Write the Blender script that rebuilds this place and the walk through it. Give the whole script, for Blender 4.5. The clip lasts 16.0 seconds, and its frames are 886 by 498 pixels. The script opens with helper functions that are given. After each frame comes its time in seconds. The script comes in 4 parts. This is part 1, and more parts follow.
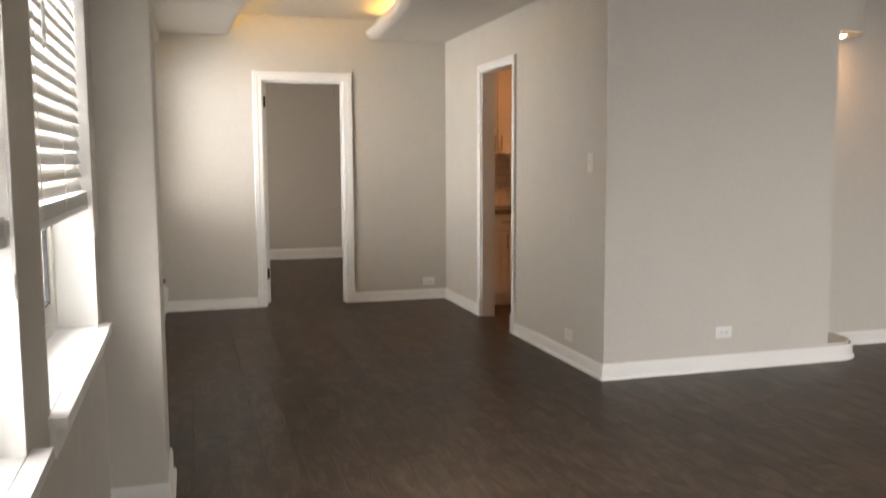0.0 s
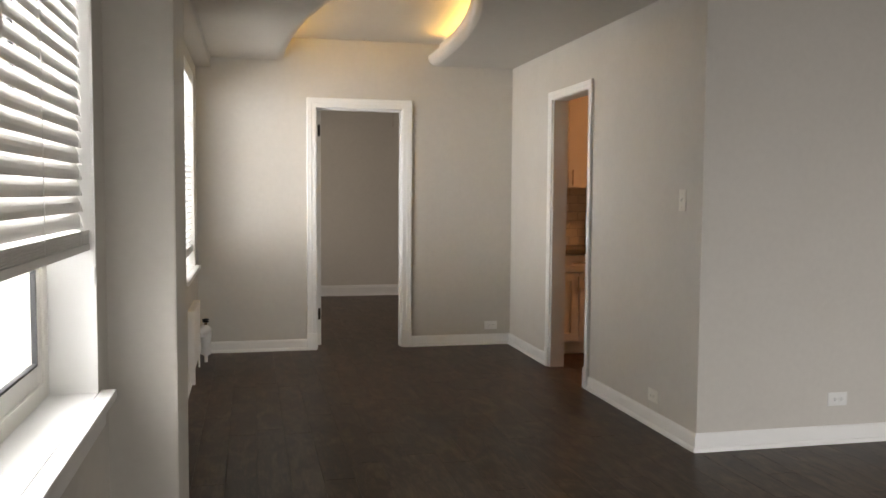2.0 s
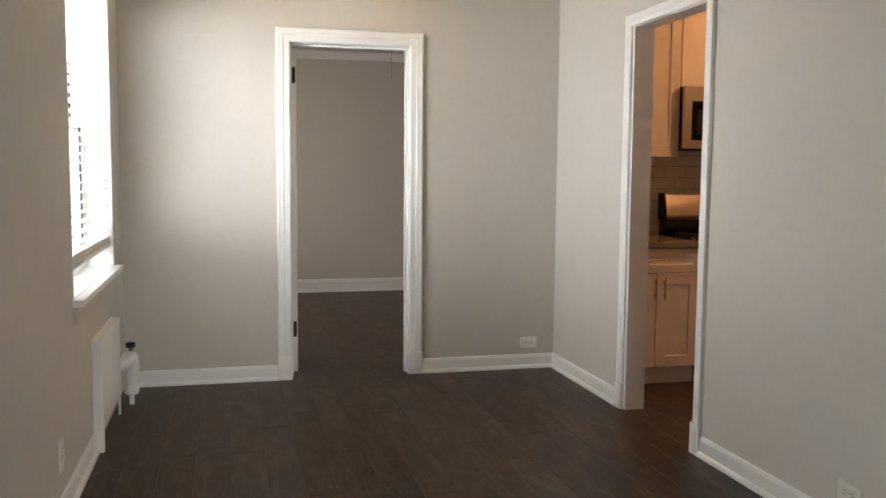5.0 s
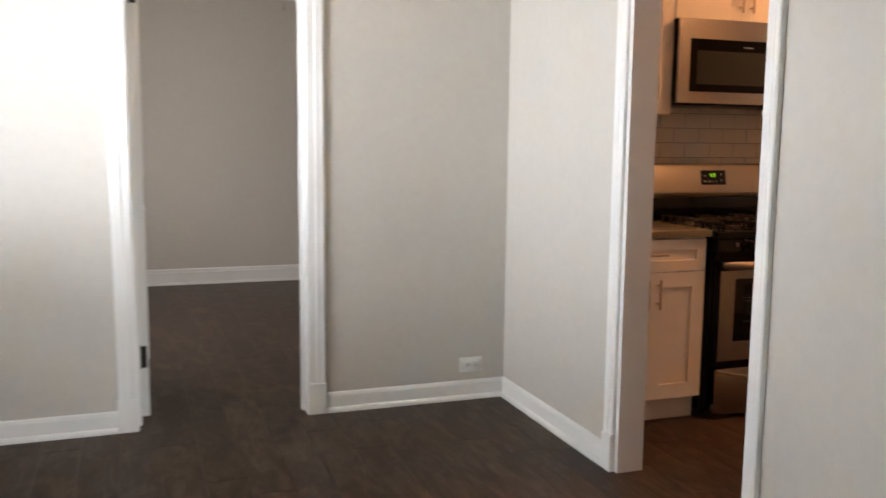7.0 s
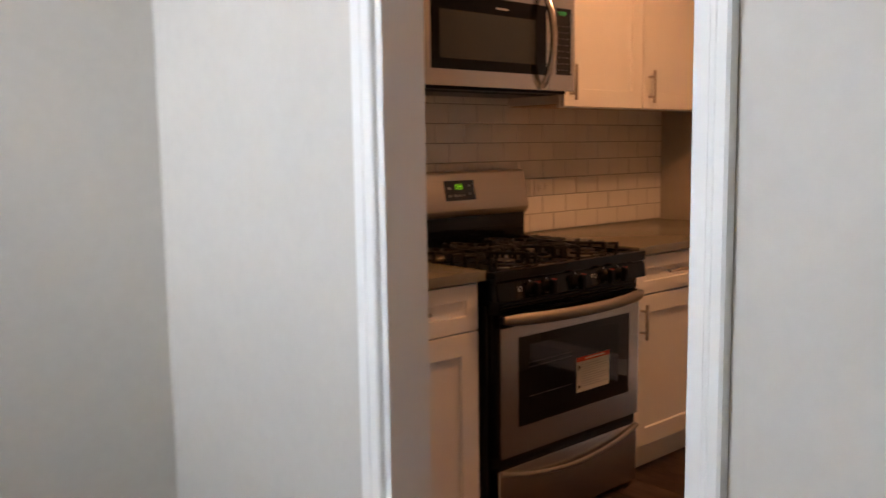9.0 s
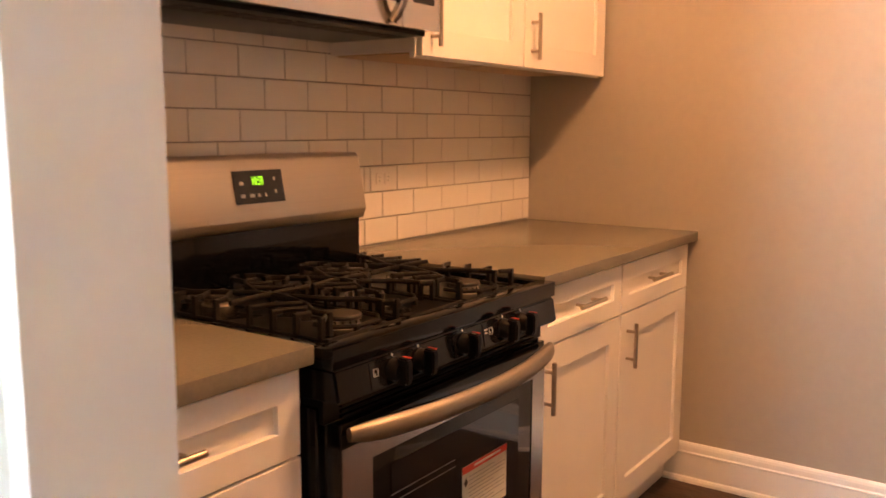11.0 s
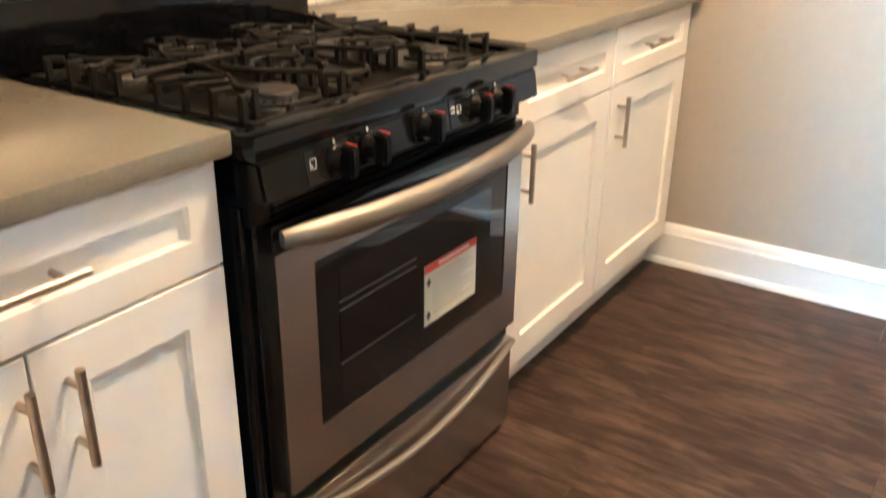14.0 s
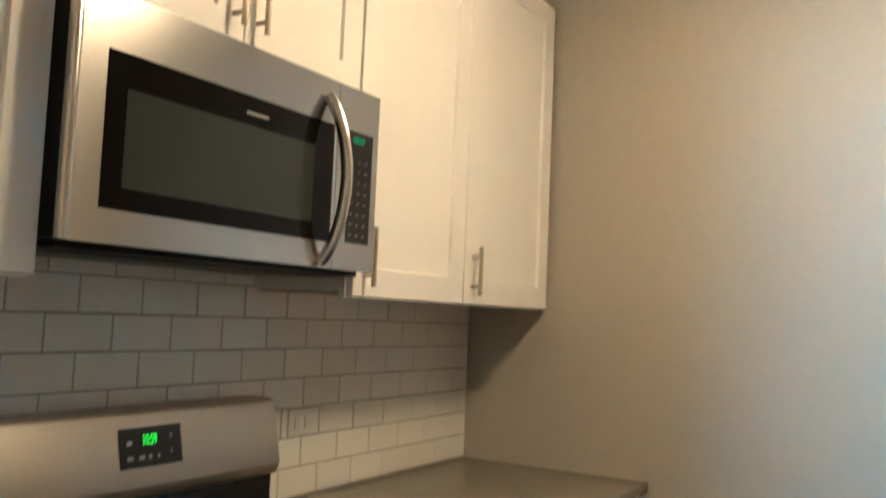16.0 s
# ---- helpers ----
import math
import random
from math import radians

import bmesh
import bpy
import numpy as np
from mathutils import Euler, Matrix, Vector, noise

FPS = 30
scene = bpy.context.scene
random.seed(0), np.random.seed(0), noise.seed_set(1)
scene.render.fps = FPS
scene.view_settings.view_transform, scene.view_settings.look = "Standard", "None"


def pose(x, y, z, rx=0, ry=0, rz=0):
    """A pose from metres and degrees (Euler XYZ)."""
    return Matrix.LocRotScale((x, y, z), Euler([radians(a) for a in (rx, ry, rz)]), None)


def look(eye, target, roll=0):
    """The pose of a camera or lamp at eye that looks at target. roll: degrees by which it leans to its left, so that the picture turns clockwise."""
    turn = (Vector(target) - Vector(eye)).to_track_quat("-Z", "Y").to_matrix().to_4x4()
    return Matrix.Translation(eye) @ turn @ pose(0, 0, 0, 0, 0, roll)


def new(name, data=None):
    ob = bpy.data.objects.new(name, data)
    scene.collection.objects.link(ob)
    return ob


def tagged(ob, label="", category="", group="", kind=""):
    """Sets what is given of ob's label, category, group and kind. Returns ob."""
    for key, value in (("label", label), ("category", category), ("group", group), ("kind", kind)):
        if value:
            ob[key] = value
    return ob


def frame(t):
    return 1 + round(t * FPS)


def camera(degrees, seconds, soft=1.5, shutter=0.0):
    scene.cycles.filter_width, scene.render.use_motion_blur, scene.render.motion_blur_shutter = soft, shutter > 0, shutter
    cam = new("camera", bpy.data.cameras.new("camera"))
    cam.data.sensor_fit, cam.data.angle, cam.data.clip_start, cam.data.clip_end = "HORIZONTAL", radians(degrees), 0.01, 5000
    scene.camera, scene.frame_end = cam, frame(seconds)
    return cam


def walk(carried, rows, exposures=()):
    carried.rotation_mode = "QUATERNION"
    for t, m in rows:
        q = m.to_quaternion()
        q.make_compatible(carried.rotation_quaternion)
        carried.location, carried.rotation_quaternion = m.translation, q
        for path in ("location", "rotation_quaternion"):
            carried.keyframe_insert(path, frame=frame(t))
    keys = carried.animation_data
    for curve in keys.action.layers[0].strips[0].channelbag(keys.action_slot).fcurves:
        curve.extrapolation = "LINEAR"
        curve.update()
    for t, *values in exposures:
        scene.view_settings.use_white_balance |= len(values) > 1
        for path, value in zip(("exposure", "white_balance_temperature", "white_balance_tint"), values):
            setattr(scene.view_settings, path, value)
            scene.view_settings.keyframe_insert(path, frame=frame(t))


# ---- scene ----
cam = camera(54.4, 16.0, 1.5, 0.5)
PATH = [
    (0, (-0.16, -0.643, 1.352), (0.401, 1.266, 1.147), -0.3),
    (0.5, (-0.185, -0.602, 1.38), (0.415, 1.304, 1.31), -0.4),
    (1, (-0.188, -0.523, 1.381), (0.411, 1.385, 1.347), -0.1),
    (1.5, (-0.088, -0.342, 1.381), (0.419, 1.592, 1.315), 0.0),
    (2, (-0.052, -0.028, 1.358), (0.384, 1.92, 1.23), 0.4),
    (2.5, (-0.021, 0.31, 1.35), (0.398, 2.258, 1.179), -0.0),
    (3, (0.027, 0.667, 1.351), (0.42, 2.618, 1.156), -0.2),
    (3.5, (0.052, 1.051, 1.335), (0.466, 2.998, 1.141), -0.6),
    (4, (0.101, 1.432, 1.317), (0.55, 3.373, 1.146), -0.3),
    (4.2, (0.081, 1.538, 1.323), (0.542, 3.477, 1.151), -0.0),
    (6.5, (0.406, 3.215, 1.263), (0.946, 5.128, 1.044), 0.1),
    (7, (0.512, 3.556, 1.278), (1.185, 5.422, 1.028), 0.6),
    (7.5, (0.626, 3.924, 1.278), (1.498, 5.707, 1.034), 0.2),
    (8, (0.799, 4.24, 1.277), (1.782, 5.966, 1.043), -0.1),
    (8.5, (0.938, 4.598, 1.273), (2.07, 6.232, 1.055), -0.5),
    (9, (1.143, 4.93, 1.266), (2.464, 6.413, 1.03), -0.8),
    (11.3, (2.066, 5.928, 1.241), (3.726, 6.992, 0.905), 0.9),
    (11.5, (2.119, 5.971, 1.242), (3.791, 6.992, 0.836), 1.7),
    (12, (2.202, 5.997, 1.215), (3.847, 6.985, 0.652), 2.3),
    (12.5, (2.232, 5.982, 1.191), (3.813, 6.986, 0.489), 2.3),
    (13, (2.234, 5.973, 1.174), (3.768, 6.977, 0.375), 1.9),
    (13.5, (2.232, 5.963, 1.159), (3.74, 6.954, 0.296), 0.9),
    (14, (2.228, 5.971, 1.196), (3.759, 6.978, 0.396), 0.8),
    (14.5, (2.217, 5.975, 1.226), (3.82, 7.043, 0.689), 0.9),
    (15, (2.212, 5.97, 1.282), (3.852, 7.077, 0.986), 0.4),
    (15.5, (2.19, 5.977, 1.338), (3.871, 7.059, 1.285), 1.4),
    (16, (2.172, 5.971, 1.38), (3.887, 6.988, 1.534), 2.4),
]

EXPOSURES = [
    (0, 0.52, 7750, 18), (0.5, 0.29, 7700, 18), (1.5, 0.18, 7550, 17), (3.0, 0.22, 7450, 17), (3.5, 0.49, 7400, 16), (4.2, 0.49, 7250, 16),
    (6.4, 0.66, 6950, 16), (7.0, 0.9, 6750, 16), (7.5, 1.18, 6700, 16), (8.5, 1.03, 6500, 16), (9.2, 0.74, 6300, 16),
    (11.3, 2.3, 6600, 12), (11.6, 2.4, 6050, 6), (12.0, 2.6, 4700, -8), (12.3, 2.75, 4250, -14), (12.6, 2.92, 4030, -17), (13.5, 3.14, 3950, -17),
    (14, 3.14, 3920, -18), (14.5, 2.92, 3960, -20), (15, 2.52, 3960, -23), (15.5, 2.12, 3900, -24), (16, 1.6, 3760, -25)]
SKY_W, SKY2_W, SIDE_W, SOUTH_W, BED_W = 76.0, 70.0, 46.0, 84.0, 32.0
# West wall openings that stay out of view, assumed for their daylight.
SIDE_WINS = [(-2.75, -1.65), (-1.45, -0.35)]
COVE_E, LAMP_E = 28.0, 58.0
LAMP_X, LAMP_Y = 3.78, 6.18
walk(cam, [(t, look(eye, target, roll)) for t, eye, target, roll in PATH],
     exposures=EXPOSURES)

# ---- world and lights ----
world = bpy.data.worlds.new("sky")
scene.world = world
world.use_nodes = True
wn = world.node_tree.nodes
wl = world.node_tree.links
sky = wn.new("ShaderNodeTexSky")
sky.sky_type = "NISHITA"
sky.sun_disc = False
sky.sun_elevation = radians(38)
sky.sun_rotation = radians(120)
wl.new(sky.outputs[0], wn["Background"].inputs[0])
wn["Background"].inputs[1].default_value = 0.12

sun = new("sun", bpy.data.lights.new("sun", "SUN"))
sun.data.energy = 2.0
sun.data.angle = radians(0.6)
sun.data.color = (1.0, 0.95, 0.88)
sun.matrix_world = look((20, -11, 18), (0, 0, 0))


def window_light(name, y0, y1, z0, z1, x, watts, drop=1.0, spread=112):
    """Skylight that comes in through one window opening."""
    lamp = new(name, bpy.data.lights.new(name, "AREA"))
    lamp.data.shape = "RECTANGLE"
    lamp.data.size, lamp.data.size_y = y1 - y0, z1 - z0
    lamp.data.energy = watts
    lamp.data.color = (0.83, 0.92, 1.0)
    lamp.data.spread = radians(spread)
    lamp.matrix_world = look((x, (y0 + y1) / 2, (z0 + z1) / 2), (x + 1, (y0 + y1) / 2, (z0 + z1) / 2 - drop))
    return lamp


window_light("window_skylight", 0.05, 1.18, 0.8, 2.28, -0.95, SKY_W, 0.4, 106)
window_light("window_skylight", 1.47, 2.60, 0.8, 2.28, -0.95, SKY_W, 0.4, 106)
w2 = window_light("window_skylight", 5.79, 7.08, 0.8, 2.28, -0.95, SKY2_W, 0.15, 180)
w2.matrix_world = look((-0.95, 6.38, 1.6), (0.0, 6.95, 1.45))
# Skylight of unseen side and south openings, added to brighten the short wall.
for y0, y1 in SIDE_WINS:
    window_light("window_skylight", y0, y1, 0.8, 2.28, -0.95, SIDE_W, 0.75, 110)
sl = window_light("window_skylight", -0.75, 0.75, 0.7, 2.3, 0, SOUTH_W, 0.5, 95)
sl.matrix_world = look((5.3, -3.5, 1.55), (5.05, -2.5, 1.02))
# Bedroom opening is unseen too, assumed for the light in there.
wb = window_light("window_skylight", 9.0, 10.2, 0.8, 2.2, -0.95, BED_W, 0.3, 160)
wb.data.color = (1.0, 0.96, 0.92)


# ---- materials ----
def material(name, colour, rough=0.5, metal=0.0, grain=0.0, scale=20.0, bump=0.0, bump_scale=200.0,
             stretch=(1, 1, 1), coat=0.0, spec=0.5, blotch=0.0, vary=0.0, rough_vary=0.0):
    """A surface with fine grain, broad blotches, relief and uneven gloss."""
    m = bpy.data.materials.new(name)
    m.use_nodes = True
    n, l = m.node_tree.nodes, m.node_tree.links
    b = n["Principled BSDF"]
    b.inputs["Base Color"].default_value = (*colour, 1)
    b.inputs["Roughness"].default_value = rough
    b.inputs["Metallic"].default_value = metal
    b.inputs["Coat Weight"].default_value = coat
    b.inputs["Specular IOR Level"].default_value = spec
    tc = n.new("ShaderNodeTexCoord")
    mp = n.new("ShaderNodeMapping")
    mp.inputs["Scale"].default_value = stretch
    l.new(tc.outputs["Object"], mp.inputs[0])
    value = None
    for amount, size in ((grain, scale), (blotch, 1.3)):
        if amount:
            t = n.new("ShaderNodeTexNoise")
            t.inputs["Scale"].default_value = size
            t.inputs["Detail"].default_value = 5
            l.new(mp.outputs[0], t.inputs[0])
            r = n.new("ShaderNodeMapRange")
            r.inputs["From Min"].default_value, r.inputs["From Max"].default_value = 0.3, 0.7
            r.inputs["To Min"].default_value, r.inputs["To Max"].default_value = 1 - amount, 1 + amount
            l.new(t.outputs[0], r.inputs[0])
            if value is None:
                value = r.outputs[0]
            else:
                x = n.new("ShaderNodeMath")
                x.operation = "MULTIPLY"
                l.new(value, x.inputs[0])
                l.new(r.outputs[0], x.inputs[1])
                value = x.outputs[0]
    if vary:
        info = n.new("ShaderNodeObjectInfo")
        r = n.new("ShaderNodeMapRange")
        r.inputs["To Min"].default_value, r.inputs["To Max"].default_value = 1 - vary, 1 + vary
        l.new(info.outputs["Random"], r.inputs[0])
        if value is None:
            value = r.outputs[0]
        else:
            x = n.new("ShaderNodeMath")
            x.operation = "MULTIPLY"
            l.new(value, x.inputs[0])
            l.new(r.outputs[0], x.inputs[1])
            value = x.outputs[0]
    if value is not None:
        mix = n.new("ShaderNodeVectorMath")
        mix.operation = "SCALE"
        mix.inputs[0].default_value = colour
        l.new(value, mix.inputs["Scale"])
        l.new(mix.outputs[0], b.inputs["Base Color"])
    if rough_vary:
        t = n.new("ShaderNodeTexNoise")
        t.inputs["Scale"].default_value = 6
        t.inputs["Detail"].default_value = 6
        l.new(mp.outputs[0], t.inputs[0])
        r = n.new("ShaderNodeMapRange")
        r.inputs["From Min"].default_value, r.inputs["From Max"].default_value = 0.3, 0.7
        r.inputs["To Min"].default_value, r.inputs["To Max"].default_value = rough - rough_vary, rough + rough_vary
        l.new(t.outputs[0], r.inputs[0])
        l.new(r.outputs[0], b.inputs["Roughness"])
    if bump:
        t = n.new("ShaderNodeTexNoise")
        t.inputs["Scale"].default_value = bump_scale
        t.inputs["Detail"].default_value = 3
        l.new(mp.outputs[0], t.inputs[0])
        bp = n.new("ShaderNodeBump")
        bp.inputs["Strength"].default_value = bump
        bp.inputs["Distance"].default_value = 0.002
        l.new(t.outputs[0], bp.inputs["Height"])
        l.new(bp.outputs[0], b.inputs["Normal"])
    return m


def glowing(name, colour, strength):
    m = material(name, colour, 0.5)
    b = m.node_tree.nodes["Principled BSDF"]
    b.inputs["Emission Color"].default_value = (*colour, 1)
    b.inputs["Emission Strength"].default_value = strength
    return m


def brushed(m, amount):
    """Horizontal brushing: highlights drawn out upward."""
    b = m.node_tree.nodes["Principled BSDF"]
    b.inputs["Anisotropic"].default_value = amount
    t = m.node_tree.nodes.new("ShaderNodeCombineXYZ")
    t.inputs[2].default_value = 1.0
    m.node_tree.links.new(t.outputs[0], b.inputs["Tangent"])


WALL = material("grey_wall_paint", (0.57, 0.543, 0.495), 0.55, grain=0.02, scale=30, bump=0.14, bump_scale=160, blotch=0.02, rough_vary=0.08)
# Greige of the kitchen end wall, darkened further to offset excess light on it.
KWALL = material("darkened_kitchen_paint", (0.40, 0.365, 0.305), 0.55, grain=0.02, scale=30, bump=0.14, bump_scale=160, blotch=0.02, rough_vary=0.08)
CEIL = material("ceiling_paint", (0.60, 0.565, 0.51), 0.7, grain=0.02, bump=0.2, bump_scale=120, blotch=0.02)
TRIM = material("white_trim_paint", (0.80, 0.80, 0.78), 0.34, grain=0.012, scale=12, blotch=0.015)
CAB = material("white_cabinet_paint", (0.80, 0.78, 0.74), 0.36, grain=0.012, scale=10, blotch=0.01)
CABIN = material("cabinet_underside", (0.45, 0.33, 0.2), 0.55, grain=0.15, scale=8, stretch=(0.2, 1, 1))
STEEL = material("brushed_steel", (0.54, 0.52, 0.50), 0.22, 1.0, grain=0.03, scale=60, stretch=(0.03, 1, 8), bump=0.03, bump_scale=160)
# Fascia steel with the tan reflection of warm walls put into its colour.
FASCIA = material("reflection_tinted_steel", (0.48, 0.44, 0.385), 0.40, 1.0, grain=0.03, scale=60, stretch=(0.03, 1, 8), bump=0.03, bump_scale=160)
for m in (STEEL, FASCIA):
    brushed(m, 0.6)
HANDLE = material("satin_steel_handle", (0.31, 0.285, 0.25), 0.50, 1.0, grain=0.04, scale=90, stretch=(0.05, 1, 1), rough_vary=0.03)
NICKEL = material("brushed_nickel", (0.47, 0.41, 0.34), 0.34, 1.0, grain=0.08, scale=80, stretch=(0.2, 0.2, 1))
BLACK = material("black_enamel", (0.0035, 0.004, 0.0055), 0.10, spec=0.32, grain=0.2, scale=30, bump=0.03, bump_scale=80, rough_vary=0.06)
BLACKM = material("black_plastic", (0.005, 0.005, 0.0055), 0.28, spec=0.12, grain=0.2, scale=60)
SATIN = material("satin_black_enamel", (0.006, 0.0055, 0.005), 0.30, grain=0.25, scale=40, spec=0.14, rough_vary=0.08)
IRON = material("cast_iron", (0.012, 0.0115, 0.0105), 0.48, spec=0.25, grain=0.3, scale=60, bump=0.5, bump_scale=300)
BURNER = material("burner_aluminium", (0.42, 0.39, 0.33), 0.45, 0.6, grain=0.15, scale=60)
CAPM = material("burner_cap", (0.022, 0.02, 0.018), 0.5, grain=0.2, scale=80)
GLASSK = material("black_oven_glass", (0.008, 0.008, 0.009), 0.05, grain=0.1, scale=5, spec=0.4)
MWGLASS = material("microwave_glass", (0.004, 0.004, 0.004), 0.05, spec=0.16, grain=0.1, scale=5)
MWMESH = material("microwave_mesh_screen", (0.030, 0.034, 0.032), 0.06, spec=0.4, grain=0.1, scale=900)
COUNTER = material("grey_quartz", (0.187, 0.172, 0.132), 0.24, grain=0.06, scale=160, blotch=0.05)
TILE = material("white_tile", (0.74, 0.72, 0.68), 0.14, grain=0.012, scale=8, bump=0.1, bump_scale=14, vary=0.03)
GROUT = material("grey_grout", (0.26, 0.25, 0.235), 0.8, grain=0.15, scale=90)
PAPER = material("label_paper", (0.66, 0.68, 0.62), 0.5, grain=0.03, scale=60)
PRINT = material("grey_print", (0.25, 0.26, 0.25), 0.6, grain=0.1, scale=90)
INK = material("black_print", (0.03, 0.03, 0.03), 0.5, grain=0.1, scale=90)
RED = material("red_print", (0.55, 0.05, 0.03), 0.45, grain=0.06, scale=70)
WHITEP = material("white_plastic", (0.78, 0.78, 0.76), 0.3, grain=0.015, scale=40)
IVORY = material("ivory_plate", (0.72, 0.70, 0.63), 0.3, grain=0.015, scale=40)
BRONZE = material("dark_bronze_hinge", (0.03, 0.026, 0.022), 0.4, 0.6, grain=0.2, scale=80)
BRASS = material("valve_brass", (0.16, 0.12, 0.08), 0.45, 0.8, grain=0.2, scale=60)
VINYL = material("vinyl_window_frame", (0.74, 0.72, 0.66), 0.35, grain=0.02, scale=20, bump=0.05)
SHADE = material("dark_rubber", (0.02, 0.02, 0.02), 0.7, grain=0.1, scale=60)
GREEN = glowing("green_digits", (0.30, 1.0, 0.02), 0.34)
RACK = material("rack_behind_glass", (0.07, 0.065, 0.06), 0.4, grain=0.1, scale=60)
DIMGREEN = glowing("dim_green_digits", (0.05, 0.5, 0.12), 0.05)
LEDW = glowing("cove_light_strip", (1.0, 0.66, 0.17), COVE_E)
BULB = glowing("lamp_glass", (1.0, 0.45, 0.18), LAMP_E)
SPOT = glowing("downlight_lens", (1.0, 0.62, 0.36), 90.0)


def blind_material():
    m = material("blind_slat", (0.80, 0.79, 0.76), 0.4, grain=0.015, scale=15, stretch=(1, 0.1, 1))
    n, l = m.node_tree.nodes, m.node_tree.links
    tr = n.new("ShaderNodeBsdfTranslucent")
    tr.inputs[0].default_value = (0.85, 0.83, 0.78, 1)
    mix = n.new("ShaderNodeMixShader")
    mix.inputs[0].default_value = 0.012
    l.new(n["Principled BSDF"].outputs[0], mix.inputs[1])
    l.new(tr.outputs[0], mix.inputs[2])
    l.new(mix.outputs[0], n["Material Output"].inputs[0])
    return m


def glass_material():
    m = bpy.data.materials.new("window_glass")
    m.use_nodes = True
    b = m.node_tree.nodes["Principled BSDF"]
    b.inputs["Transmission Weight"].default_value = 1.0
    b.inputs["Roughness"].default_value = 0.0
    b.inputs["IOR"].default_value = 1.45
    return m


def plank_material():
    """Dark brown vinyl plank with long grain, its tone changing from plank to plank."""
    m = bpy.data.materials.new("dark_vinyl_plank")
    m.use_nodes = True
    n, l = m.node_tree.nodes, m.node_tree.links
    b = n["Principled BSDF"]
    b.inputs["Specular IOR Level"].default_value = 0.11
    tc = n.new("ShaderNodeNewGeometry")
    info = n.new("ShaderNodeObjectInfo")
    rnd = n.new("ShaderNodeMath")
    rnd.operation = "ADD"
    l.new(info.outputs["Random"], rnd.inputs[0])
    l.new(tc.outputs["Random Per Island"], rnd.inputs[1])
    shift = n.new("ShaderNodeVectorMath")
    shift.operation = "MULTIPLY_ADD"
    shift.inputs[1].default_value = (37, 53, 11)
    cmb = n.new("ShaderNodeCombineXYZ")
    for i in range(3):
        l.new(rnd.outputs[0], cmb.inputs[i])
    l.new(cmb.outputs[0], shift.inputs[0])
    l.new(tc.outputs["Position"], shift.inputs[2])
    ramps = []
    for sc, st, det in ((3.0, (11, 1.2, 1), 8), (14.0, (7, 0.9, 1), 6), (3.6, (2.4, 1.1, 1), 6)):
        mp = n.new("ShaderNodeMapping")
        mp.inputs["Scale"].default_value = st
        l.new(shift.outputs[0], mp.inputs[0])
        t = n.new("ShaderNodeTexNoise")
        t.inputs["Scale"].default_value = sc
        t.inputs["Detail"].default_value = det
        t.inputs["Roughness"].default_value = 0.6
        t.inputs["Distortion"].default_value = 1.1
        l.new(mp.outputs[0], t.inputs[0])
        ramps.append(t)
    add = n.new("ShaderNodeMath")
    add.operation = "MULTIPLY_ADD"
    add.inputs[1].default_value = 0.23
    l.new(ramps[1].outputs[0], add.inputs[0])
    half = n.new("ShaderNodeMath")
    half.operation = "MULTIPLY_ADD"
    half.inputs[1].default_value = 0.51
    l.new(ramps[2].outputs[0], half.inputs[0])
    l.new(add.outputs[0], half.inputs[2])
    sc1 = n.new("ShaderNodeMath")
    sc1.operation = "MULTIPLY"
    sc1.inputs[1].default_value = 0.44
    l.new(ramps[0].outputs[0], sc1.inputs[0])
    l.new(sc1.outputs[0], add.inputs[2])
    tone = n.new("ShaderNodeMath")
    tone.operation = "MULTIPLY_ADD"
    tone.inputs[1].default_value = 0.035
    l.new(rnd.outputs[0], tone.inputs[0])
    l.new(half.outputs[0], tone.inputs[2])
    cr = n.new("ShaderNodeValToRGB")
    cr.color_ramp.elements[0].position, cr.color_ramp.elements[0].color = 0.44, (0.0170, 0.0108, 0.0079, 1)
    cr.color_ramp.elements[1].position, cr.color_ramp.elements[1].color = 0.84, (0.132, 0.088, 0.062, 1)
    mid = cr.color_ramp.elements.new(0.6)
    mid.color = (0.0445, 0.0285, 0.0198, 1)
    l.new(tone.outputs[0], cr.inputs[0])
    l.new(cr.outputs[0], b.inputs["Base Color"])
    rr = n.new("ShaderNodeMapRange")
    rr.inputs["To Min"].default_value, rr.inputs["To Max"].default_value = 0.25, 0.42
    l.new(ramps[0].outputs[0], rr.inputs[0])
    l.new(rr.outputs[0], b.inputs["Roughness"])
    bp = n.new("ShaderNodeBump")
    bp.inputs["Strength"].default_value = 0.05
    bp.inputs["Distance"].default_value = 0.001
    l.new(ramps[1].outputs[0], bp.inputs["Height"])
    l.new(bp.outputs[0], b.inputs["Normal"])
    return m


SLAT = blind_material()
GLASS = glass_material()
PLANK = plank_material()


# ---- building helpers ----
def box(bm, x0, x1, y0, y1, z0, z1, bevel=0.0, seg=2):
    """A box, with its edges rounded by bevel."""
    vs = [bm.verts.new((x, y, z)) for z in (z0, z1) for y in (y0, y1) for x in (x0, x1)]
    fs = [bm.faces.new([vs[i] for i in q]) for q in
          ((0, 2, 3, 1), (4, 5, 7, 6), (0, 1, 5, 4), (2, 6, 7, 3), (0, 4, 6, 2), (1, 3, 7, 5))]
    if bevel:
        es = list({e for f in fs for e in f.edges})
        bmesh.ops.bevel(bm, geom=es, offset=bevel, segments=seg, profile=0.6, affect="EDGES")
    return bm


def boxes(*rows, bevel=0.0):
    bm = bmesh.new()
    for r in rows:
        box(bm, *r, bevel=bevel)
    return bm


